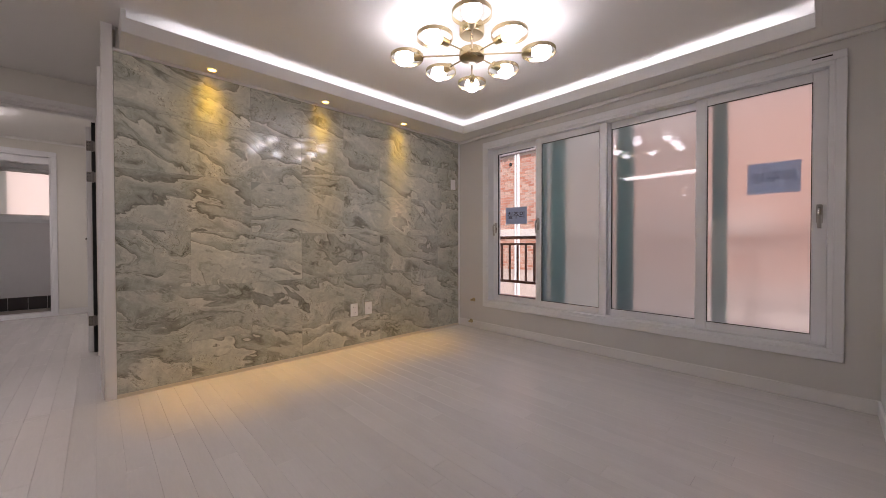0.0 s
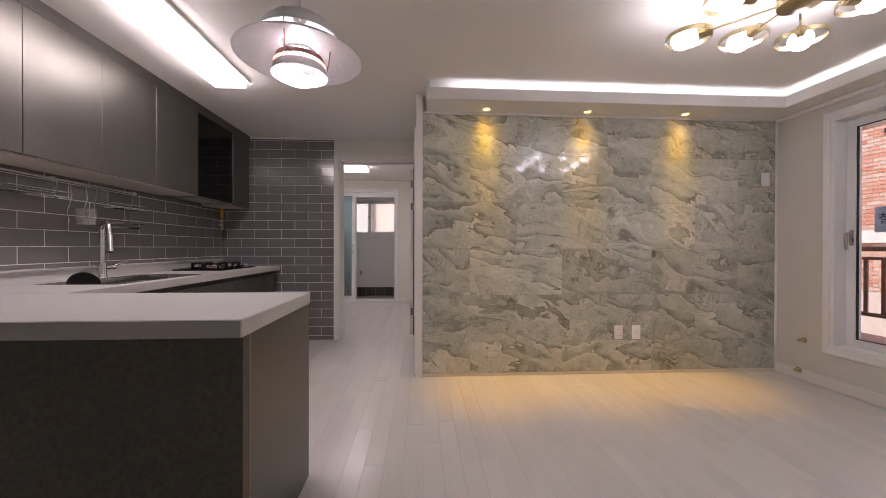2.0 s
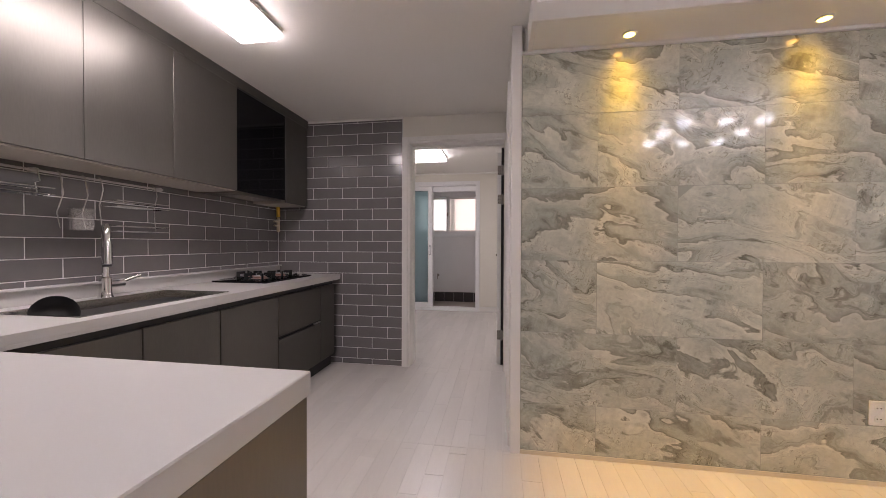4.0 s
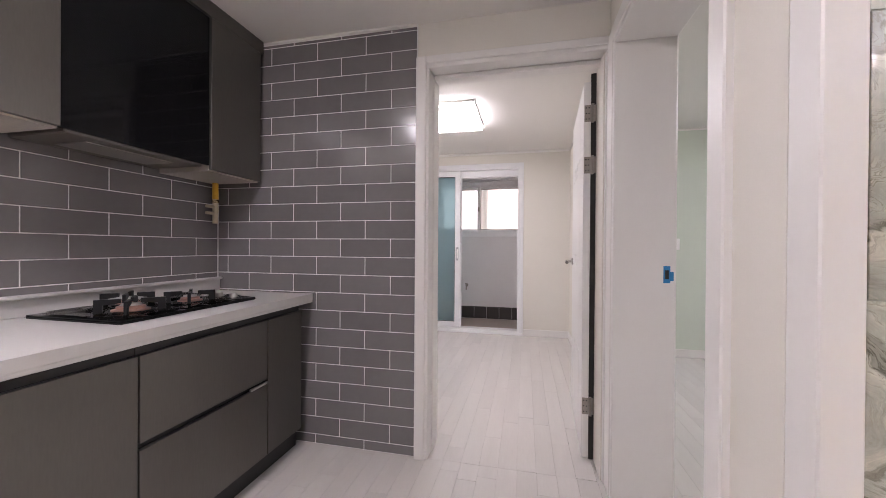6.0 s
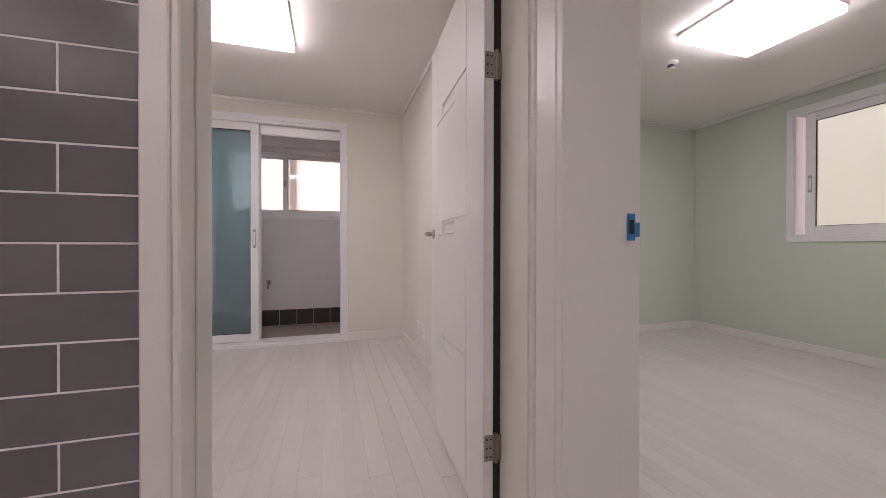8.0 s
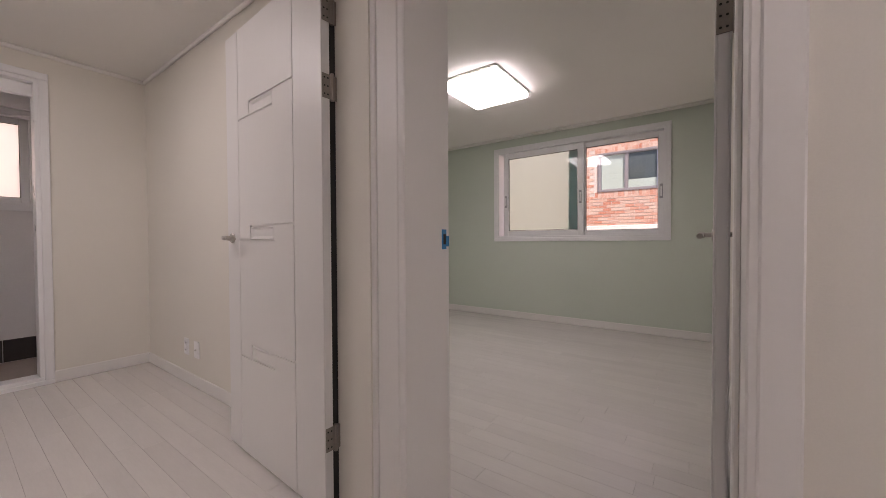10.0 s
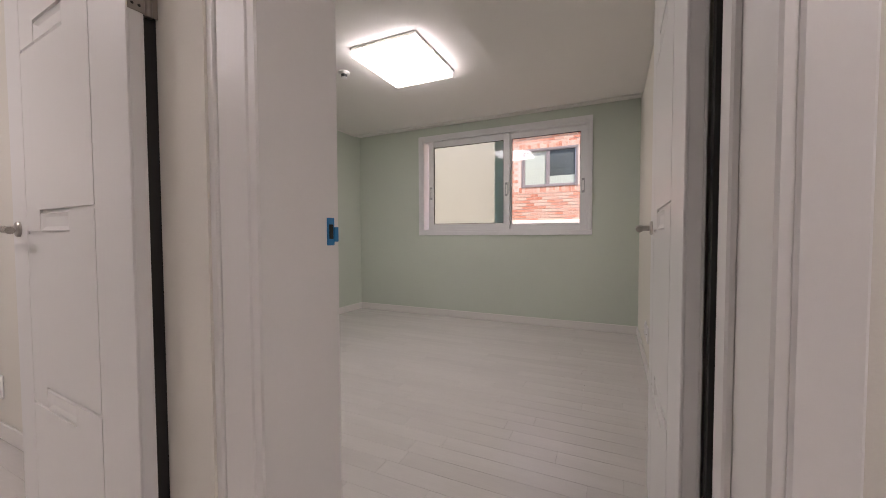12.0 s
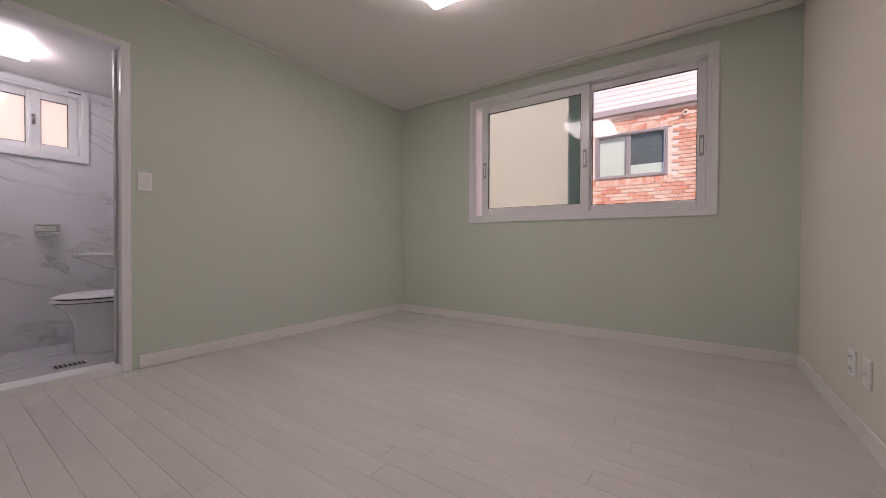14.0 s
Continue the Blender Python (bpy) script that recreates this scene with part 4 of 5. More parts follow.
def pendant(x, y, zb):
    ob = group_at("pendant_lamp", (x, y, CEIL), "white layered metal pendant lamp with a copper band, lit", "pendant lamp")
    white = surface("white_lacquer", (0.88, 0.89, 0.92), 0.4)
    copper = surface("copper_pink_lacquer", (0.62, 0.28, 0.22), 0.35)
    tube("cable", [(x, y, CEIL - 0.02), (x, y, zb + 0.262)], 0.003, white, ob, 8)
    lathe("ceiling_cup", [(0, 0), (0.05, 0), (0.045, -0.02), (0, -0.03)], white, ob, (x, y, CEIL - 0.001))
    t = 0.0025

    def bowl(n, pts, mt, lab=""):
        back = [(r - t * 0.3, z + t) for r, z in reversed(pts)]
        lathe(n, pts + back, mt, ob, (x, y, zb), 48, closed=True, label=lab)
    bowl("top_shade", [(0.030, 0.266), (0.075, 0.262), (0.120, 0.246), (0.152, 0.216), (0.164, 0.178)], white)
    bowl("wide_shade", [(0.085, 0.162), (0.150, 0.155), (0.205, 0.134), (0.245, 0.110), (0.257, 0.099)], white)
    bowl("inner_shade", [(0.052, 0.136), (0.068, 0.130), (0.072, 0.118)], white)
    bowl("middle_shade", [(0.068, 0.108), (0.097, 0.100), (0.105, 0.078)], copper, "copper pink inner band")
    bowl("lower_shade", [(0.060, 0.074), (0.093, 0.070), (0.108, 0.055), (0.114, 0.026)], white)
    bowl("bottom_cup", [(0.060, 0.050), (0.060, 0.0)], white)
    lathe("diffuser", [(0, 0.006), (0.063, 0.006), (0.063, 0.010), (0, 0.010)], BULB2, ob, (x, y, zb), 32, label="lit lower diffuser")
    lathe("bulb", [(0, 0.085), (0.03, 0.09), (0.038, 0.115), (0.034, 0.145), (0, 0.157)], BULB2, ob, (x, y, zb), 20)
    for k in range(3):
        a = radians(20 + 120 * k)
        d = Vector((math.cos(a), math.sin(a), 0))
        p = Vector((x, y, zb))
        tube("strut", [p + d * 0.109 + Vector((0, 0, 0.06)), p + d * 0.118 + Vector((0, 0, 0.10)), p + d * 0.134 + Vector((0, 0, 0.238))], 0.0025, copper, ob, 6)
    return ob


BULB2 = surface("lit_pendant_bulb", (0.9, 0.9, 0.9), 0.4, emit=(1.0, 0.99, 0.98), strength=15.0)
pendant(0.0, 1.985, 1.795)

for x in (1.053, 1.905, 2.756):
    ob = group_at("downlight", (x, 3.365, SOFFIT), "small round amber downlight set in the ceiling border", "downlight", "downlights above the marble")
    lathe("ring", [(0.024, 0.0), (0.036, 0.0), (0.037, -0.004), (0.026, -0.006), (0.024, 0.0)], PVC, ob, (x, 3.365, SOFFIT), 28)
    lathe("lens", [(0, -0.001), (0.026, -0.001), (0.026, -0.004), (0, -0.005)], AMBER, ob, (x, 3.365, SOFFIT), 24, label="lit amber lens")
    # a narrow beam to the floor and two softer skirts that wash the wall
    for watts, size, blend, lean, hue in ((75.0, 34, 1.0, -5, (1.0, 0.56, 0.05)), (11.0, 50, 1.0, 7, (1.0, 0.60, 0.01)), (3.6, 110, 1.0, 8, (1.0, 0.60, 0.01))):
        sp = new("downlight_beam", bpy.data.lights.new("downlight_beam", "SPOT"))
        sp.data.energy, sp.data.spot_size, sp.data.spot_blend, sp.data.color = watts, radians(size), blend, hue
        sp.data.shadow_soft_size = 0.02
        put(sp, ob, (x, 3.365, SOFFIT - 0.010))
        sp.rotation_euler = (radians(lean), 0, 0)


# ---- kitchen ----
PALE_BOARD = surface("pale_cabinet_board", (0.55, 0.50, 0.44), 0.5)


def cabinet(name, b, label, front_x, doors, material=CAB, group="lower kitchen units", handle_gap=True):
    x0, x1, y0, y1, z0, z1 = b
    ob = group_at(name, ((x0 + x1) / 2, (y0 + y1) / 2, z0), label, "kitchen cabinet", group)
    box("body", (x0, x1, y0 + 0.001, y1 - 0.001, z0, z1), PLINTH if handle_gap else PALE_BOARD, ob)
    for p, q, lo, hi in doors:
        box("door" if hi - lo > 0.4 else "drawer_front", (x1 + 0.001, front_x, p + (0.003 if handle_gap else 0.0015), q - (0.003 if handle_gap else 0.0015), lo, hi), material, ob, 0.0015)
    return ob


FX = -1.165
for y0, y1 in ((2.20, 2.79), (2.79, 3.25), (3.25, 3.80)):
    cabinet("base_cabinet", (XK + 0.012, FX - 0.02, y0, y1, 0.10, 0.835), "dark bronze laminate base cabinet under the worktop", FX, [(y0, y1, 0.115, 0.785)])
c = cabinet("drawer_cabinet", (XK + 0.012, FX - 0.02, 3.80, 4.70, 0.10, 0.835), "dark bronze laminate drawer unit under the hob", FX,
            [(3.80, 4.42, 0.115, 0.468), (3.80, 4.42, 0.492, 0.785), (4.42, 4.70, 0.115, 0.785)])
box("drawer_pull", (FX - 0.004, FX + 0.006, 4.30, 4.41, 0.472, 0.484), STEEL, c, 0.001, "bright drawer pull")
structure(box("trim", (XK + 0.012, FX - 0.05, 2.20, 4.72, 0.0, 0.10), PLINTH), "black recessed plinth under the kitchen units", "plinth")
# worktop with a sink opening, one object
wt = group_at("worktop", (-1.45, 3.4, 0.835), "white solid surface worktop with a low upstand", "worktop")
TX = -1.133
for b in ((XK + 0.012, TX, 3.37, 4.757, 0.84, 0.875), (XK + 0.012, TX, 2.176, 2.58, 0.84, 0.875), (XK + 0.012, -1.655, 2.58, 3.37, 0.84, 0.875), (-1.215, TX, 2.58, 3.37, 0.84, 0.875)):
    box("slab", b, QUARTZ, wt)
box("front_edge", (TX - 0.02, TX, 2.176, 4.757, 0.825, 0.8402), QUARTZ, wt, 0.002)
box("upstand", (XK + 0.012, XK + 0.035, 2.176, 4.757, 0.875, 0.945), QUARTZ, wt, 0.003)
box("upstand_cap", (XK + 0.012, XK + 0.055, 2.176, 4.757, 0.945, 0.958), QUARTZ, wt, 0.003)
# peninsula
pn = group_at("peninsula", (-0.9, 1.8, 0.0), "dark laminate peninsula with a thick white top", "kitchen peninsula")
box("top", (XK + 0.012, -0.012, 1.500, 2.175, 0.82, 0.875), QUARTZ, pn, 0.003, "thick white solid surface top")
box("front_panel", (-1.75, -0.036, 1.560, 1.576, 0.0, 0.82), CAB_BLACK, pn, 0.001, "black speckled laminate panel")
box("side_panel", (-0.030, -0.014, 1.565, 2.160, 0.0, 0.82), CAB, pn, 0.0015, "bronze laminate side panel")
box("corner_strip", (-0.0358, -0.014, 1.5595, 1.5645, 0.0, 0.82), surface("pale_edge_band", (0.42, 0.35, 0.27), 0.45), pn, 0.0005, "pale edge band at the corner")
box("back_panel", (-1.12, -0.030, 2.143, 2.159, 0.1, 0.82), CAB, pn, 0.001)
box("plinth", (-1.12, -0.04, 1.58, 2.12, 0.0, 0.10), PLINTH, pn)
# upper units
UX, UZ0, UZ1 = -1.47, 1.555, 2.30
for y0, y1 in ((1.42, 1.88), (1.88, 2.335), (2.335, 2.79), (2.79, 3.255), (3.255, 3.775)):
    cabinet("wall_cabinet", (XK + 0.012, UX - 0.02, y0, y1, UZ0 - 0.007, UZ1), "dark bronze laminate wall cabinet with flat doors", UX, [(y0, y1, UZ0, UZ1)], CAB, "wall kitchen units", False)
c = cabinet("wall_cabinet", (XK + 0.012, UX - 0.02, 4.385, 4.735, UZ0 - 0.027, UZ1), "narrow dark bronze wall cabinet beside the extractor", UX, [(4.385, 4.735, UZ0 - 0.02, UZ1)], CAB, "wall kitchen units", False)
structure(box("trim", (XK + 0.012, UX + 0.001, 1.42, 4.755, UZ1 + 0.001, CEIL), CAB), "dark filler board above the wall units", "trim")
hood = group_at("extractor_hood", (-1.63, 4.08, UZ0), "black glass extractor hood between the wall units", "extractor hood")
box("body", (XK + 0.012, UX - 0.03, 3.78, 4.38, UZ0 + 0.02, UZ1), BLACK, hood)
box("glass_front", (UX - 0.028, UX - 0.012, 3.778, 4.384, UZ0, UZ1 - 0.002), BLACK_GLASS, hood, 0.002, "glossy black glass front")
box("base", (XK + 0.03, UX - 0.03, 3.80, 4.36, UZ0 - 0.010, UZ0 + 0.019), DARK_STEEL, hood, 0.004, "dark steel underside with a filter")
box("filter", (XK + 0.10, UX - 0.08, 3.90, 4.25, UZ0 - 0.016, UZ0 - 0.0115), STEEL, hood, 0.001)


# ---- outside ----
structure(box("ground", (-200, 300, -200, 200, -3.3, -3.2), CONCRETE), "pale concrete ground outside", "ground")
structure(box("terrace", (4.41, 5.6, -2.0, 7.5, -0.1, 0.12), surface("pink_terrace_paint", (0.50, 0.30, 0.24), 0.8, vary=0.1)), "reddish painted terrace floor", "terrace")
rl = group_at("terrace_railing", (5.2, 3.0, 0.12), "brown painted metal railing with upright bars", "railing")
box("top_rail", (5.17, 5.23, -1.5, 5.2, 1.06, 1.11), RAIL_PAINT, rl, 0.006)
box("top_rail", (5.185, 5.215, -1.5, 5.2, 0.97, 1.00), RAIL_PAINT, rl, 0.004)
box("bottom_rail", (5.185, 5.215, -1.5, 5.2, 0.38, 0.42), RAIL_PAINT, rl, 0.004)
for k in range(45):
    y = -1.45 + 0.15 * k
    box("bar", (5.19, 5.21, y, y + 0.03, 0.42, 0.97), RAIL_PAINT, rl)
for y in (-1.5, 0.8, 3.0, 5.15):
    box("post", (5.175, 5.225, y, y + 0.05, 0.12, 1.06), RAIL_PAINT, rl, 0.003)

# neighbour's house: brick front with a window under a pale roof
XN = 10.0
house = group_at("neighbour_house", (XN, 4.5, -3.2), "neighbouring red brick house with a sliding window", "house")
WY0, WY1, WZ0, WZ1 = 4.771, 6.183, 2.362, 3.353
bm = bmesh.new()
for y0, y1, z0, z1 in ((-6, WY0, -3.2, 3.785), (WY1, 14, -3.2, 3.785), (WY0, WY1, -3.2, WZ0), (WY0, WY1, WZ1, 3.785)):
    add_box(bm, 0, 0.3, y0 - 4.5, y1 - 4.5, z0 + 3.2, z1 + 3.2)
hw = mesh_ob("wall", bm, MORTAR, house, (XN, 4.5, -3.2))
box("eaves", (XN - 0.10, XN + 0.3, -6, 14, 3.785, 3.925), surface("grey_eaves", (0.30, 0.27, 0.27), 0.6), house, 0.01)
SIDING = surface("pale_roof_siding", (0.66, 0.60, 0.58), 0.7, scale=3, vary=0.06)
for k in range(14):
    box("siding_board", (XN + 0.03 * k * 0.2, XN + 0.3, -6, 14, 3.925 + 0.117 * k, 4.036 + 0.117 * k), SIDING, house, 0.008)
hwin = outer_frame("house_window", "x", XN - 0.02, XN + 0.12, WY0, WY1, WZ0, WZ1, 0.05, "", -0.01)
hwin.parent = house
hwin.location = WORLD[hwin.name] - WORLD[house.name]
for key in ("kind", "label", "category"):
    if key in hwin:
        del hwin[key]
OLD_ALU = surface("old_grey_aluminium", (0.26, 0.24, 0.24), 0.5, metal=0.3)
for o in (hwin, *hwin.children):
    o.data.materials[0] = OLD_ALU
GLASS_PALE = surface("pale_blind_glass", (0.42, 0.50, 0.44), 0.08, scale=20, stretch=(1, 1, 6), vary=0.12)
GLASS_DARK = surface("dark_room_glass", (0.07, 0.09, 0.09), 0.06)
box("pane", (XN + 0.04, XN + 0.05, 5.55, WY1 - 0.06, WZ0 + 0.05, WZ1 - 0.05), GLASS_PALE, hwin)
box("pane", (XN + 0.03, XN + 0.04, WY0 + 0.06, 5.48, WZ0 + 0.05, WZ1 - 0.05), GLASS_DARK, hwin)
box("pane", (XN + 0.026, XN + 0.029, WY0 + 0.06, 5.48, WZ0 + 0.05, WZ0 + 0.26), GLASS_PALE, hwin)
box("meeting_stile", (XN + 0.0, XN + 0.06, 5.47, 5.56, WZ0 + 0.05, WZ1 - 0.05), OLD_ALU, hwin)

structure(box("baseboard", (0.531, XW - 0.023, YM - 0.009, YM - 0.0046, 0.0, 0.024), surface("pale_wood_strip", (0.70, 0.62, 0.48), 0.4), None, 0.001), "pale narrow strip at the foot of the marble", "baseboard")
# concrete terrace strip beside the living room window, and the pale house behind the service rooms
structure(box("terrace", (3.935, 4.408, -2.0, 3.46, -0.1, 0.118), CONCRETE), "pale concrete strip under the living room window", "terrace")
tagged(box("neighbour_wall", (-4.0, 6.5, 10.6, 10.9, -3.2, 5.5), surface("peach_render", (0.80, 0.67, 0.58), 0.85, scale=1.2, vary=0.08, bump=0.3)), "peach rendered wall of the house behind", "house")
for y0, y1 in ((6.92, 7.0), (7.04, 7.10)):
    box("downpipe", (XN - 0.09, XN - 0.02, y0, y1, -3.2, 3.785), PVC, house, 0.02, "white plastic downpipe", 3)
lathe("wall_vent", [(0.035, 0), (0.055, 0), (0.055, 0.03), (0.035, 0.03)], surface("pale_vent", (0.6, 0.56, 0.5), 0.6), house, (XN - 0.014, 4.445, 3.6), 20, m=pose(0, 0, 0, 0, -90), closed=True)
lathe("wall_vent", [(0.0, 0), (0.05, 0), (0.05, 0.03), (0.0, 0.03)], BLACK, house, (XN - 0.014, 7.27, 3.50), 20, m=pose(0, 0, 0, 0, -90))
box("ledge", (XN - 0.05, XN - 0.001, 1.0, 8.0, 1.20, 1.45), surface("pale_ledge", (0.72, 0.68, 0.62), 0.8), house, 0.01, "pale ledge below the window")


# ---- small things on the walls ----
def socket(at, m, label, kind):
    """A wall plate 86 x 122 mm facing local -y."""
    at = Vector(at)
    ob = new("wall_socket" if kind != "switch" else "light_switch")
    WORLD[ob.name] = Vector((0, 0, 0))
    tagged(ob, label, "socket" if kind != "switch" else "switch", "wall plates")
    box("plate", (-0.038, 0.038, -0.009, 0, -0.06, 0.06), WHITE_PLASTIC, ob, 0.003)
    if kind == "switch":
        box("rocker", (-0.026, 0.026, -0.013, -0.008, 0.002, 0.034), WHITE_PLASTIC, ob, 0.002)
        box("rocker", (-0.026, 0.026, -0.013, -0.008, -0.034, -0.002), WHITE_PLASTIC, ob, 0.002)
    elif kind == "power":
        for z in (0.026, -0.026):
            lathe("outlet", [(0.0, 0.004), (0.017, 0.004), (0.019, 0.0), (0.021, 0.0), (0.021, 0.007), (0.0, 0.007)], WHITE_PLASTIC, ob, (0, -0.0135, z), 20, m=pose(0, 0, 0, -90))
            for x in (-0.008, 0.008):
                lathe("pin_hole", [(0, 0), (0.0028, 0), (0.0028, 0.002), (0, 0.002)], DARK_GAP, ob, (x, -0.0115, z), 8, m=pose(0, 0, 0, -90))
    else:
        lathe("aerial_jack", [(0.0, 0), (0.006, 0), (0.006, 0.01), (0, 0.01)], STEEL, ob, (0, -0.018, 0.0), 12, m=pose(0, 0, 0, -90))
    ob.matrix_world = Matrix.Translation(at) @ m
    return ob


FACE_Y, FACE_X = pose(0, 0, 0), pose(0, 0, 0, 0, 0, -90)
socket((2.227, YM - 0.006, 0.358), FACE_Y, "white double power socket on the marble wall", "power")
socket((2.385, YM - 0.006, 0.358), FACE_Y, "white aerial socket on the marble wall", "aerial")
socket((3.567, YM - 0.006, 1.70), FACE_Y, "white light switch on the marble wall", "switch")
socket((1.637, Y2, 1.20), FACE_Y, "white light switch beside the bathroom door", "switch")
socket((3.137, Y2R + 0.012, 0.293), pose(0, 0, 0, 0, 0, 180), "white power socket low on the wall", "power")
socket((2.965, Y2R + 0.012, 0.293), pose(0, 0, 0, 0, 0, 180), "white aerial socket low on the wall", "aerial")
socket((X1, 6.93, 0.27), FACE_X, "white power socket low on the bedroom wall", "power")
socket((X1, 6.75, 0.27), FACE_X, "white aerial socket low on the bedroom wall", "aerial")

sd = group_at("smoke_detector", (2.41, 6.01, CEIL_ROOM), "small round white smoke detector on the ceiling", "smoke detector")
lathe("base", [(0, 0), (0.048, 0), (0.048, -0.012), (0.038, -0.020), (0, -0.020)], WHITE_PLASTIC, sd, (2.41, 6.01, CEIL_ROOM + 0.001), 28)
lathe("sensor", [(0, -0.02), (0.026, -0.02), (0.022, -0.042), (0, -0.044)], BLACK, sd, (2.41, 6.01, CEIL_ROOM + 0.001), 20)
lathe("cap", [(0, -0.0442), (0.026, -0.0442), (0.024, -0.05), (0, -0.051)], WHITE_PLASTIC, sd, (2.41, 6.01, CEIL_ROOM + 0.001), 20)

# pipe stubs by the living room corner
for z, y in ((0.329, 3.227), (0.075, 3.255)):
    v = group_at("pipe_stub", (XW, y, z), "small capped brass pipe stub in the wall", "pipe", "pipe stubs")
    lathe("collar", [(0, 0), (0.024, 0), (0.022, 0.006), (0, 0.007)], BRASS, v, (XW - 0.0125 if z < 0.085 else XW, y, z), 20, m=pose(0, 0, 0, 0, -90))
    lathe("cap", [(0, 0), (0.012, 0), (0.012, 0.035), (0.008, 0.04), (0, 0.04)], BRASS, v, (XW - 0.018, y, z), 16, m=pose(0, 0, 0, 0, -90))


# wet-paint notices on the window panes: thin paper that daylight shines through
PAPER, _n, _l, _b = nodes_of("blue_grey_paper")
_b.inputs["Base Color"].default_value, _b.inputs["Roughness"].default_value = (0.56, 0.63, 0.72, 1), 0.8
_t = _n.new("ShaderNodeBsdfTranslucent")
_t.inputs["Color"].default_value = (0.70, 0.80, 0.92, 1)
_m = _n.new("ShaderNodeMixShader")
_m.inputs[0].default_value = 0.8
_l.new(_b.outputs[0], _m.inputs[1])
_l.new(_t.outputs[0], _m.inputs[2])
_l.new(_m.outputs[0], _n["Material Output"].inputs["Surface"])


def notice(at, size, m, lit, label):
    ob = group_at("paper_notice", at, label, "notice", "wet paint notices")
    w, h = size
    bm = bmesh.new()
    add_box(bm, -0.0006, 0, -w / 2, w / 2, -h / 2, h / 2)
    mesh_ob("sheet", bm, PAPER, ob, at)
    cu = bpy.data.curves.new("words", "FONT")
    cu.body, cu.size, cu.align_x, cu.align_y, cu.extrude = "칠주의", 0.085, "CENTER", "CENTER", 0.0003
    cu.materials.append(surface("dark_ink", (0.03, 0.02, 0.05), 0.7))
    t = new("words", cu)
    put(t, ob, Vector(at) + Vector((-0.0012, 0, 0)))
    t.matrix_local = Matrix.Translation(Vector((-0.0012, 0, 0))) @ pose(0, 0, 0, 90, 0, -90)
    return ob


notice((3.7885, 2.70, 1.297), (0.275, 0.185), None, True, "blue grey wet paint notice taped to the clear pane")
notice((3.772, 0.60, 1.43), (0.27, 0.21), None, True, "blue grey wet paint notice behind the frosted pane")

# ---- kitchen fittings ----
sk = group_at("kitchen_sink", (-1.48, 2.975, 0.875), "stainless steel sink set in the worktop", "sink")
bm = bmesh.new()
x0, x1, y0, y1 = -1.66, -1.210, 2.575, 3.375
outer = [(x0, y0), (x1, y0), (x1, y1), (x0, y1)]


def ring_at(inset, z):
    return [bm.verts.new((x + (inset if x == x0 else -inset) + 1.48, y + (inset if y == y0 else -inset) - 2.975, z)) for x, y in outer]


rings = [ring_at(0.0, 0.0012), ring_at(0.002, 0.0025), ring_at(0.014, 0.0025), ring_at(0.018, -0.002), ring_at(0.034, -0.17), ring_at(0.055, -0.19)]
for a, b in zip(rings, rings[1:]):
    for j in range(4):
        bm.faces.new((a[j], a[(j + 1) % 4], b[(j + 1) % 4], b[j]))
bm.faces.new(rings[-1])
bmesh.ops.recalc_face_normals(bm, faces=bm.faces)
for f in bm.faces:
    if f.calc_center_median().z < -0.18 and f.normal.z < 0:
        f.normal_flip()
bmesh.ops.solidify(bm, geom=bm.faces, thickness=0.0008)
mesh_ob("basin", bm, surface("sink_steel", (0.44, 0.42, 0.39), 0.2, metal=1.0, scale=10, vary=0.1), sk, (-1.48, 2.975, 0.875))
lathe("drain", [(0, 0), (0.05, 0), (0.055, 0.004), (0.04, 0.006), (0.0, 0.003)], CHROME, sk, (-1.48, 3.12, 0.6862), 28)
lathe("overflow_cap", [(0, 0), (0.022, 0), (0.020, 0.005), (0, 0.006)], WHITE_PLASTIC, sk, (-1.5, 3.20, 0.69), 20)
bowl = tagged(lathe("black_bowl", [(0.0, 0.0), (0.05, 0.002), (0.10, 0.025), (0.125, 0.075), (0.13, 0.085), (0.122, 0.08), (0.096, 0.035), (0.048, 0.012), (0, 0.01)], BLACK, None, (-1.52, 2.70, 0.845), 32),
              "black plastic bowl tipped up in the sink", "bowl")
bowl.rotation_euler = (radians(70), 0, radians(60))
bowl.scale = (0.62, 0.62, 0.62)
st = group_at("strainer_base", (-1.50, 2.72, 0.686), "dark plastic strainer tray in the sink", "strainer")
lathe("tray", [(0, 0), (0.11, 0), (0.12, 0.05), (0.12, 0.12), (0.112, 0.12), (0.11, 0.02), (0, 0.015)], BLACK, st, (-1.50, 2.72, 0.6862), 28)

fc = group_at("kitchen_tap", (-1.685, 3.045, 0.875), "chrome pull-out kitchen tap with a tall swan neck", "tap")
lathe("base", [(0, 0), (0.034, 0), (0.034, 0.006), (0.030, 0.012), (0.028, 0.045), (0.027, 0.105), (0.02, 0.112), (0, 0.112)], CHROME, fc, (-1.685, 3.045, 0.8755), 28)
neck = [(-1.685, 3.045, 0.98)] + [(-1.685 + 0.055 * (1 - math.cos(a)), 3.045 - 0.04 * (1 - math.cos(a)), 1.20 + 0.06 * math.sin(a)) for a in [math.pi * k / 8 for k in range(9)]]
tube("neck", neck + [(neck[-1][0] + 0.006, neck[-1][1] - 0.004, 1.15)], 0.0175, CHROME, fc, 14)
e = neck[-1]
tube("spray_head", [(e[0] + 0.004, e[1] - 0.003, 1.175), (e[0] + 0.016, e[1] - 0.011, 1.06)], 0.0225, CHROME, fc, 16)
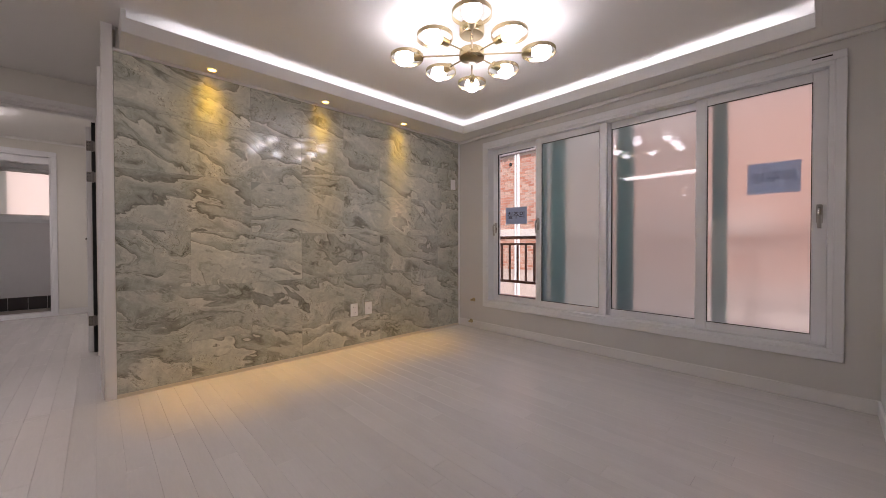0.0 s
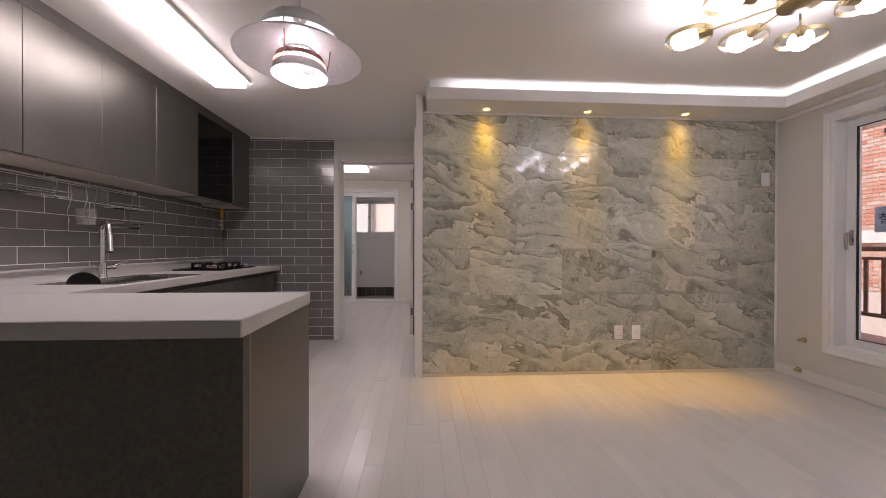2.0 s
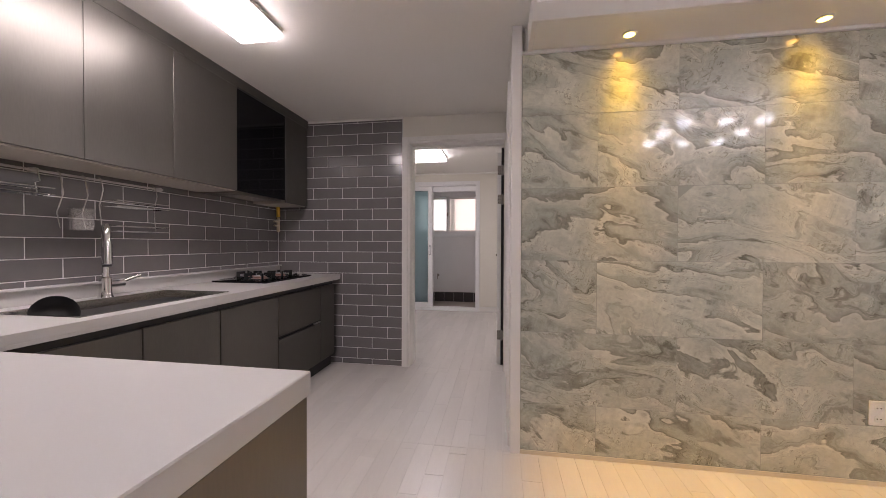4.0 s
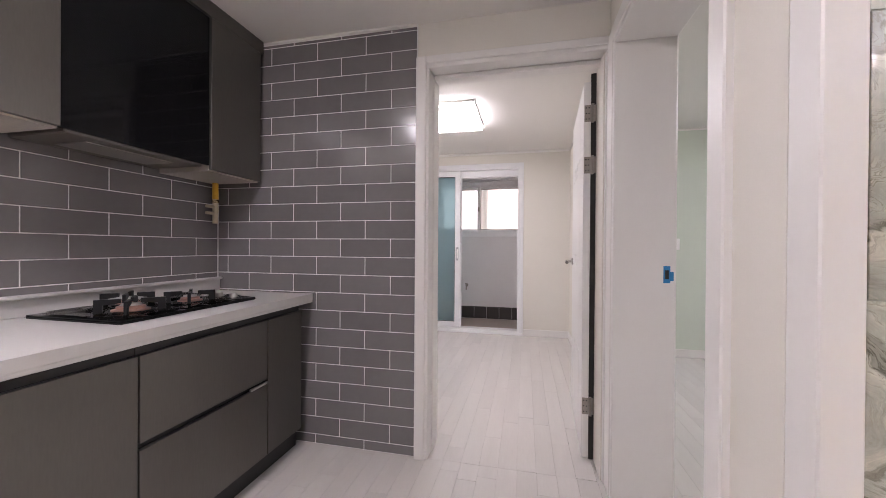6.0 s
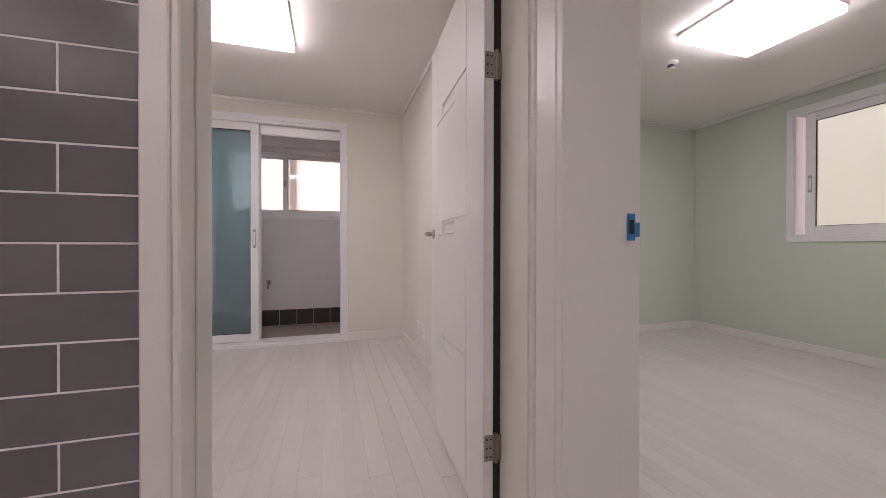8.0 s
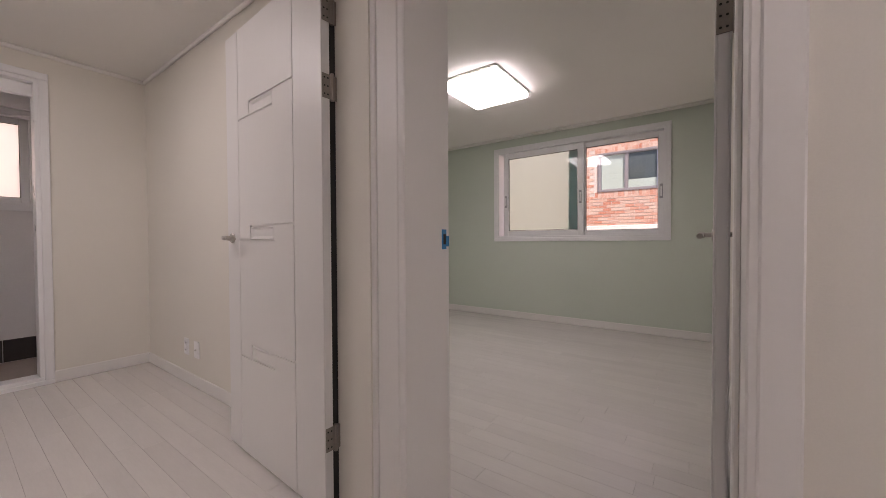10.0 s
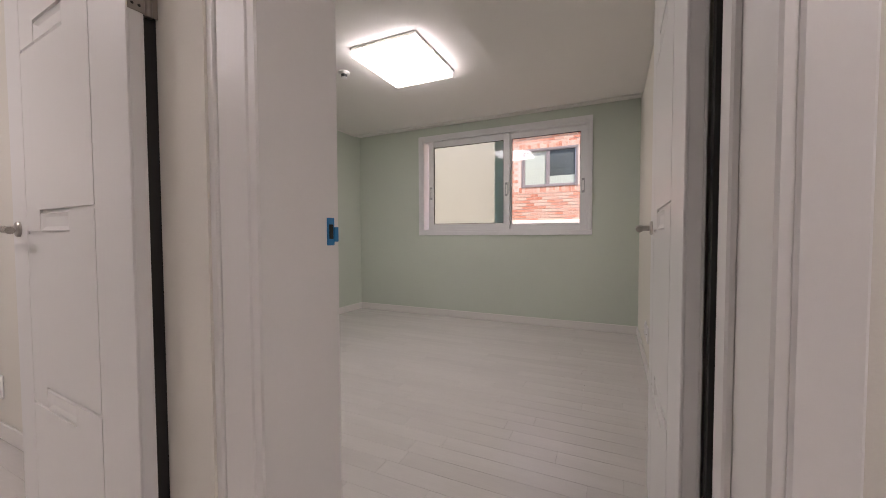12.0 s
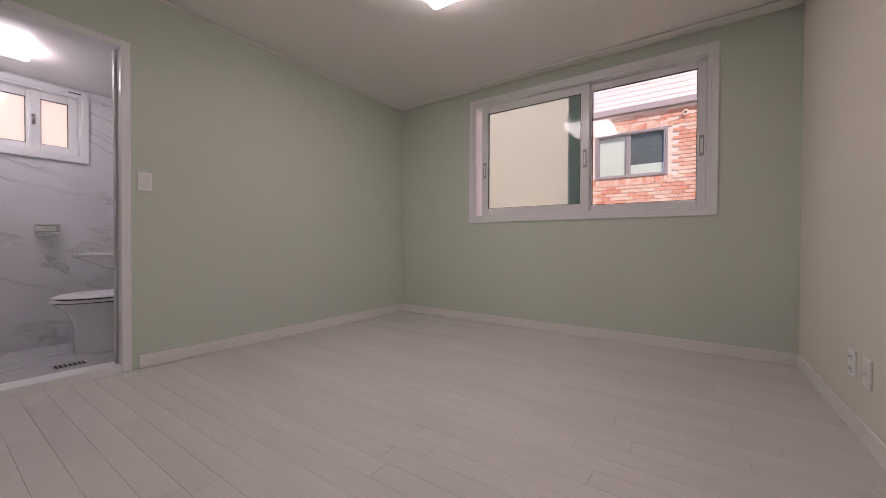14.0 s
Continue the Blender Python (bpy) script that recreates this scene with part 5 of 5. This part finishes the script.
tube("spray_ring", [(e[0] + 0.0162, e[1] - 0.0112, 1.058), (e[0] + 0.0170, e[1] - 0.0118, 1.048)], 0.0215, BLACK, fc, 16)
tube("valve", [(-1.685, 3.055, 0.945), (-1.672, 3.13, 0.947)], 0.019, CHROME, fc, 14)
tube("lever", [(-1.674, 3.12, 0.953), (-1.660, 3.165, 0.972), (-1.648, 3.205, 0.985)], 0.0095, CHROME, fc, 10)

hb = group_at("gas_hob", (-1.505, 4.15, 0.875), "black three burner gas hob wrapped in film", "gas hob")
box("glass_plate", (-1.735, -1.275, 3.82, 4.475, 0.8755, 0.889), BLACK_GLASS, hb, 0.006, "", 2)
FILM = surface("clear_wrapping_film", (0.9, 0.9, 0.9), 0.12, transmission=1.0, ior=1.15)
IRON = surface("cast_iron", (0.010, 0.010, 0.010), 0.5, bump=0.3, fine=200, spec=0.3)
COPPER = surface("burner_brass", (0.55, 0.32, 0.26), 0.35, metal=0.7)
for bx, by, r in ((-1.44, 3.98, 0.062), (-1.44, 4.24, 0.05), (-1.63, 4.11, 0.045)):
    bn = lathe("burner", [(0, 0), (r, 0), (r, 0.010), (r * 0.75, 0.014), (r * 0.75, 0.022), (r * 0.6, 0.026), (0, 0.026)], COPPER, hb, (bx, by, 0.8893), 28, label="brass burner with a steel cap")
    lathe("burner_cap", [(0, 0.026), (r * 0.55, 0.026), (r * 0.5, 0.033), (0, 0.034)], STEEL, bn, (bx, by, 0.8893), 24)
    grate = lathe("pan_support", [(r + 0.004, 0.0), (r + 0.016, 0.0), (r + 0.014, 0.008), (r + 0.006, 0.008)], IRON, hb, (bx, by, 0.8892), 28, closed=True, label="black cast iron pan support")
    for k in range(4):
        q = Matrix.Rotation(radians(45 + 90 * k), 4, "Z")
        bm = bmesh.new()
        outline = [(0.030, 0.052), (0.030, 0.036), (r + 0.022, 0.030), (r + 0.022, 0.0), (r + 0.048, 0.0), (r + 0.048, 0.052)]
        lo = [bm.verts.new(q @ Vector((x, -0.006, z))) for x, z in outline]
        hi = [bm.verts.new(q @ Vector((x, 0.006, z))) for x, z in outline]
        bm.faces.new(lo)
        bm.faces.new(list(reversed(hi)))
        for v in range(6):
            bm.faces.new((lo[v], hi[v], hi[(v + 1) % 6], lo[(v + 1) % 6]))
        bmesh.ops.recalc_face_normals(bm, faces=bm.faces)
        mesh_ob("arm", bm, IRON, grate, (bx, by, 0.8892))
for k, (kx, ky) in enumerate(((-1.36, 4.41), (-1.45, 4.415), (-1.54, 4.42))):
    lathe("knob", [(0, 0), (0.024, 0), (0.024, 0.004), (0.019, 0.006), (0.017, 0.024), (0, 0.025)], STEEL, hb, (kx, ky, 0.8893), 24)
random.seed(5)
bm = bmesh.new()
grid = [[bm.verts.new((-0.21 + 0.42 * i / 14, -0.31 + 0.62 * j / 20, 0.013 + 0.004 * random.random() + 0.016 * max(0.0, noise.noise((i * 0.35, j * 0.35, 1.0)))))
         for j in range(21)] for i in range(15)]
for i in range(14):
    for j in range(20):
        if (i + 2 * j) % 9 and not (i in (5, 6, 9) and j in (5, 6, 12, 13)):
            bm.faces.new((grid[i][j], grid[i + 1][j], grid[i + 1][j + 1], grid[i][j + 1]))
mesh_ob("wrapping_film", bm, FILM, hb, (-1.505, 4.15, 0.8785), "crinkled clear wrapping film", smooth=True)

gp = group_at("gas_pipe", (-1.757, 4.70, 1.54), "yellow gas pipe with a brass double outlet under the hood", "gas pipe")
YELLOW = surface("yellow_pipe_paint", (0.72, 0.42, 0.03), 0.4)
tube("pipe", [(-1.757, 4.70, 1.565), (-1.757, 4.70, 1.43)], 0.017, YELLOW, gp, 14)
OLD_BRASS = surface("dull_cream_brass", (0.62, 0.55, 0.40), 0.4, metal=0.5)
tube("valve_body", [(-1.757, 4.70, 1.43), (-1.757, 4.70, 1.285)], 0.015, OLD_BRASS, gp, 14)
tube("valve_nut", [(-1.757, 4.70, 1.428), (-1.757, 4.70, 1.408)], 0.020, BRASS, gp, 6)
for z in (1.385, 1.345):
    tube("outlet_stub", [(-1.757, 4.70, z), (-1.757, 4.635, z)], 0.009, OLD_BRASS, gp, 10)

# hanging rail with wire racks
RX, RZ = -1.765, 1.515
rr = group_at("hanging_rail", (RX, 2.9, RZ), "steel utensil rail with wire racks under the wall units", "utensil rail")
tube("rail", [(RX, 2.15, RZ), (RX, 3.46, RZ)], 0.006, STEEL, rr, 10)
for y in (2.18, 2.80, 3.44):
    box("bracket", (XK + 0.014, RX + 0.004, y - 0.012, y + 0.012, RZ - 0.012, RZ + 0.012), STEEL, rr, 0.002)


def wire_rack(y0, y1, tiers, depth, label):
    ob = group_at("wire_rack", (RX, (y0 + y1) / 2, RZ), label, "wire rack", "wire racks on the rail")
    bot = tiers[-1]
    for y in (y0, y1):
        tube("hanger", [(RX - 0.004, y, RZ + 0.012), (RX + 0.010, y, RZ + 0.006), (RX + 0.012, y + 0.01, RZ - 0.05), (RX + 0.006, y - 0.006, (RZ + bot) / 2), (RX + 0.012, y, bot)], 0.0032, CHROME, ob, 6)
    for z in tiers:
        for dz in (0.0, 0.03):
            tube("rim", [(RX + 0.012, y0, z + dz), (RX + 0.012 + depth, y0, z + dz), (RX + 0.012 + depth, y1, z + dz), (RX + 0.012, y1, z + dz), (RX + 0.012, y0, z + dz)], 0.0028, CHROME, ob, 6)
        for k in range(1, 7):
            tube("wire", [(RX + 0.012 + depth * k / 7, y0, z), (RX + 0.012 + depth * k / 7, y1, z)], 0.002, CHROME, ob, 5)
    return ob


wire_rack(2.44, 2.80, (1.395,), 0.10, "chrome wire rack hung on the rail")
wire_rack(3.08, 3.40, (1.375, 1.235), 0.10, "two tier chrome wire rack hung on the rail")
CLOUDY, _n, _l, _b = nodes_of("cloudy_plastic")
_b.inputs["Base Color"].default_value, _b.inputs["Roughness"].default_value, _b.inputs["Alpha"].default_value = (0.85, 0.83, 0.80, 1), 0.12, 0.16
wh = group_at("cup_holder", (RX, 2.96, RZ), "clear plastic utensil cup in a wire holder", "utensil cup")
for y in (2.89, 3.0):
    tube("hanger", [(RX - 0.004, y, RZ + 0.012), (RX + 0.012, y, RZ), (RX + 0.014, y + 0.012, 1.42), (RX + 0.010, y - 0.014, 1.32), (RX + 0.012, y, 1.245)], 0.0032, CHROME, wh, 6)
lathe("cup", [(0.0, 0.0), (0.048, 0.0), (0.052, 0.11), (0.0505, 0.11), (0.0465, 0.003), (0, 0.003)], CLOUDY, wh, (RX + 0.065, 2.945, 1.235), 28)

# ---- utility room ----
skirt = structure(box("wall_utility_tile_backing", (-2.3, 0.35, 8.800, 8.809, -0.01, 0.19), GROUT), "dark tiled foot of the utility wall", "wall")
DARK_TILE = surface("dark_brown_tile", (0.055, 0.048, 0.045), 0.3, piece=0.1)
for k in range(9):
    x = -1.75 + 0.203 * k
    put(new("tile", tile_mesh(0.199, 0.195, 0.006, DARK_TILE, "x")), skirt, (x + 0.1, 8.803, 0.09))
for x in (-0.86, -0.985):
    tp = group_at("wall_tap", (x, 8.81, 0.53), "chrome washing machine tap on the utility wall", "tap", "utility taps")
    lathe("rose", [(0, 0), (0.026, 0), (0.022, 0.008), (0, 0.008)], DARK_STEEL, tp, (x, 8.809, 0.53), 20, m=pose(0, 0, 0, 90))
    tube("spout", [(x, 8.80, 0.53), (x, 8.745, 0.53), (x, 8.735, 0.50), (x, 8.735, 0.455)], 0.009, DARK_STEEL, tp, 10)
    tube("tap_handle", [(x - 0.022, 8.76, 0.557), (x + 0.022, 8.76, 0.557)], 0.006, DARK_STEEL, tp, 8)
    tube("tap_stem", [(x, 8.76, 0.53), (x, 8.76, 0.557)], 0.007, DARK_STEEL, tp, 8)
dr = group_at("floor_drain", (-0.78, 8.1, -0.01), "dark slotted utility floor drain", "drain")
box("plate", (-0.88, -0.68, 8.02, 8.14, -0.0095, -0.006), STEEL, dr, 0.001)
for k in range(6):
    box("slot", (-0.87 + 0.032 * k, -0.856 + 0.032 * k, 8.035, 8.125, -0.0058, -0.005), DARK_GAP, dr)

# ---- bathroom ----
structure(box("trim", (1.517, 1.565, Y2 - 0.014, Y2 + 0.13, 0.0, 2.05), PVC, None, 0.003), "white frame of the bathroom doorway", "door frame")
structure(box("trim", (0.78, 0.815, Y2 - 0.014, Y2 + 0.13, 0.0, 2.05), PVC, None, 0.003), "white frame of the bathroom doorway", "door frame")
structure(box("trim", (0.815, 1.517, Y2 - 0.014, Y2 + 0.13, 2.005, 2.05), PVC, None, 0.003), "white frame of the bathroom doorway", "door frame")
structure(box("trim", (0.815, 1.517, Y2 - 0.012, Y2 + 0.13, -0.005, 0.05), PVC, None, 0.004), "white raised sill of the bathroom doorway", "door frame")
structure(box("trim", (1.502, 1.518, Y2 + 0.05, Y2 + 0.085, 0.05, 2.005), surface("grey_track", (0.62, 0.62, 0.64), 0.4), None, 0.002), "grey stop strip in the bathroom frame", "door frame")
sk2 = tagged(box("strike_plate", (1.5005, 1.5018, Y2 + 0.02, Y2 + 0.045, 0.98, 1.06), STEEL, None, 0.0004), "small steel strike plate on the bathroom frame", "strike plate")
CERAMIC = surface("white_ceramic", (0.84, 0.84, 0.85), 0.08, scale=2, vary=0.01, coat=0.3)


def oval(bm, cx, cy, z, rx, ry, n=28, back=None):
    out = []
    for k in range(n):
        a = 2 * math.pi * k / n
        x = cx + rx * math.cos(a)
        if back is not None:
            x = min(x, back)
        out.append(bm.verts.new((x, cy + ry * math.sin(a), z)))
    return out


def loft(name, levels, material, parent, at, cap=True):
    bm = bmesh.new()
    rings = [oval(bm, *lv) for lv in levels]
    for a, b in zip(rings, rings[1:]):
        for k in range(len(a)):
            bm.faces.new((a[k], a[(k + 1) % len(a)], b[(k + 1) % len(a)], b[k]))
    bm.faces.new(list(reversed(rings[0])))
    bm.faces.new(rings[-1])
    bmesh.ops.recalc_face_normals(bm, faces=bm.faces)
    ob = mesh_ob(name, bm, material, parent, at, smooth=True)
    ob.data.set_sharp_from_angle(angle=radians(45))
    return ob


ty = 8.22
to = group_at("toilet", (1.72, ty, -0.05), "white ceramic toilet with a closed lid", "toilet")
P = (1.72, ty, -0.05)
loft("pedestal", [(0.045, 0, 0.0, 0.275, 0.165), (0.045, 0, 0.02, 0.275, 0.165), (0.045, 0, 0.22, 0.275, 0.162), (0.02, 0, 0.33, 0.30, 0.178), (-0.005, 0, 0.375, 0.33, 0.188), (-0.01, 0, 0.392, 0.33, 0.186)], CERAMIC, to, P)
# dark filler paints the shade in the gaps round seat and lid
loft("bumper", [(-0.012, 0, 0.392, 0.315, 0.172), (-0.012, 0, 0.440, 0.315, 0.172)], DARK_GAP, to, P)
loft("seat", [(-0.015, 0, 0.400, 0.34, 0.19), (-0.015, 0, 0.406, 0.345, 0.193), (-0.015, 0, 0.421, 0.34, 0.19)], WHITE_PLASTIC, to, P)
loft("lid", [(-0.012, 0, 0.431, 0.335, 0.188), (-0.012, 0, 0.438, 0.34, 0.19), (0.0, 0, 0.456, 0.31, 0.17), (0.0, 0, 0.462, 0.27, 0.14)], WHITE_PLASTIC, to, P)
box("cistern", (1.98, 2.19, ty - 0.20, ty + 0.20, 0.33, 0.75), CERAMIC, to, 0.03, "", 3)
wb = group_at("wash_basin", (1.85, 7.80, 0.74), "white ceramic wall basin with a half pedestal", "wash basin")
loft("bowl", [(0.10, 0, -0.13, 0.16, 0.13), (0.05, 0, -0.06, 0.26, 0.19), (0.02, 0, 0.0, 0.35, 0.235), (0.02, 0, 0.015, 0.352, 0.237), (0.02, 0, 0.02, 0.33, 0.22), (0.02, 0, -0.06, 0.2, 0.14)], CERAMIC, wb, (1.74, 7.80, 0.71))
loft("half_pedestal", [(0.16, 0, -0.42, 0.13, 0.09), (0.16, 0, -0.30, 0.15, 0.10), (0.13, 0, -0.10, 0.20, 0.13)], CERAMIC, wb, (1.74, 7.80, 0.71))
ph = group_at("paper_holder", (1.40, 8.65, 0.91), "chrome covered toilet paper holder on the tiled wall", "paper holder")
box("lid", (1.34, 1.475, 8.53, 8.649, 0.945, 0.955), CHROME, ph, 0.003)
box("back_plate", (1.345, 1.47, 8.635, 8.649, 0.86, 0.945), CHROME, ph, 0.003)
tube("bar", [(1.345, 8.56, 0.885), (1.47, 8.56, 0.885)], 0.012, CHROME, ph, 12)
for x in (1.345, 1.47):
    tube("arm", [(x, 8.64, 0.90), (x, 8.56, 0.885)], 0.005, CHROME, ph, 8)
bd = group_at("bath_drain", (1.41, 7.86, -0.05), "slotted steel bathroom floor drain", "drain")
box("plate", (1.32, 1.50, 7.80, 7.90, -0.0495, -0.046), STEEL, bd, 0.001)
for k in range(7):
    box("slot", (1.33 + 0.023 * k, 1.342 + 0.023 * k, 7.81, 7.89, -0.0458, -0.045), DARK_GAP, bd)

# cream wall beside the brick house, assumed and added to brighten the frosted pane
cream = group_at("boundary_wall", (5.9, 7.5, -3.2), "tall cream rendered wall added to brighten the frosted pane", "wall")
box("wall", (5.78, 5.98, 5.62, 9.5, -3.2, 3.6), surface("cream_render", (0.70, 0.66, 0.55), 0.85, scale=1.5, vary=0.06, bump=0.3), cream, 0.02)
box("roof_edge", (5.75, 6.01, 5.60, 9.5, 3.6, 3.7), CONCRETE, cream, 0.02)

# ---- single pieces of walls and floors ----
floor("floor_corridor", XK, XC, YM, YT, "white laminate plank floor of kitchen and corridor")
floor("floor_living", XK, XW, YB - 0.6, YM, "white laminate plank floor of living room and kitchen")
floor("floor_bedroom", -2.3, X1, YT, YU, "white laminate plank floor of the bedroom")
floor("floor_green_room", XI, X2, Y2R, Y2, "white laminate plank floor of the green room")
structure(box("floor_entrance", (XK, 1.3, -2.35, YB - 0.6, -0.12, 0.0), PLANK), "white laminate entrance floor", "floor")
floor("floor_doorway", XC, XI, 3.74, 4.65, "white laminate plank floor in the doorway")
structure(box("floor_utility", (-2.3, 0.5, YU, 8.81, -0.15, -0.01), surface("beige_floor_tile", (0.40, 0.34, 0.29), 0.5, scale=6, vary=0.1)), "beige tiled utility floor", "floor")
structure(box("floor_bath", (0.55, 2.4, Y2, 8.7, -0.2, -0.05), BATH_WALL), "white veined bathroom floor", "floor")

mb = structure(box("wall_stone_backing", (0.53, XW - 0.022, YM - 0.0045, YM + 0.014, 0.0, SOFFIT - 0.018), STONE_JOINT), "polished grey green marble tiles on the wall", "wall")
tiling(mb, "x", YM + 0.003, 0.53, XW - 0.022, 0.025, SOFFIT - 0.018, 0.797, 0.3955, 0.0018, 0.009, STONE, 0.5, 0.931, 1.083 + 0.3955 * 3, "stone_tile", 0.0008, 0.18)
tb = structure(box("wall_tile_backing", (XK + 0.003, -0.507, YT - 0.0035, YT + 0.010, 0.0, CEIL), GROUT), "dark grey glazed tiles laid in brick bond", "wall")
tiling(tb, "x", YT + 0.003, XK + 0.013, -0.508, 0.0, CEIL - 0.02, 0.305, 0.1037, 0.0045, 0.008, SUBWAY, 0.5, -0.656 + 0.1525, 1.817 + 0.1037 * 5, "tile")
kb = structure(box("wall_kitchen_backing", (XK + 0.001, XK + 0.0125, 1.4, YT - 0.004, 0.9, 1.60), GROUT), "dark grey glazed tiles behind the worktop", "wall")
tiling(kb, "y", XK + 0.006, 1.4, YT - 0.008, 0.95, 1.60, 0.305, 0.1037, 0.0045, 0.008, SUBWAY, 0.5, YT - 0.16, 1.817, "tile")

# bricks of the neighbour's front: those facing the windows singly, the rest joined
def brick_front():
    bw, bh, g = 0.205, 0.068, 0.014
    me = bpy.data.meshes.new("brick")
    bm = bmesh.new()
    add_box(bm, -0.012, 0.0, -bw / 2, bw / 2, -bh / 2, bh / 2, 0.002)
    bm.to_mesh(me)
    bm.free()
    me.materials.append(BRICK)
    rest = bmesh.new()
    count = 0
    rows = int((3.77 - 0.2) / (bh + g))
    for r in range(rows):
        z = 0.2 + bh / 2 + r * (bh + g)
        y = -3.0 + (0.5 * (bw + g) if r % 2 else 0)
        while y < 9.3:
            yy, y = y, y + bw + g
            if WY0 - 0.16 < yy < WY1 + 0.16 and WZ0 - 0.15 < z < WZ1 + 0.15:
                continue
            if 4.1 < yy < 6.7 and z > 1.45 and count < 295:
                o = new("brick", me)
                put(o, hw, (XN + random.uniform(-0.002, 0.002), yy, z))
                count += 1
            else:
                dx = XN - WORLD[hw.name].x + random.uniform(-0.002, 0.002)
                add_box(rest, dx - 0.012, dx, yy - bw / 2 - WORLD[hw.name].y, yy + bw / 2 - WORLD[hw.name].y, z - bh / 2 + 3.2, z + bh / 2 + 3.2)
    # soldier course round the window
    for z in (WZ0 - 0.085, WZ1 + 0.085):
        n = 20
        for k in range(n):
            yy = WY0 - 0.1 + (WY1 - WY0 + 0.2) * (k + 0.5) / n
            dx = XN - WORLD[hw.name].x
            add_box(rest, dx - 0.013, dx, yy - 0.036 - WORLD[hw.name].y, yy + 0.036 - WORLD[hw.name].y, z - 0.07 + 3.2, z + 0.07 + 3.2)
    tagged(mesh_ob("brickwork", rest, BRICK, hw, WORLD[hw.name]), kind="stuff")


brick_front()
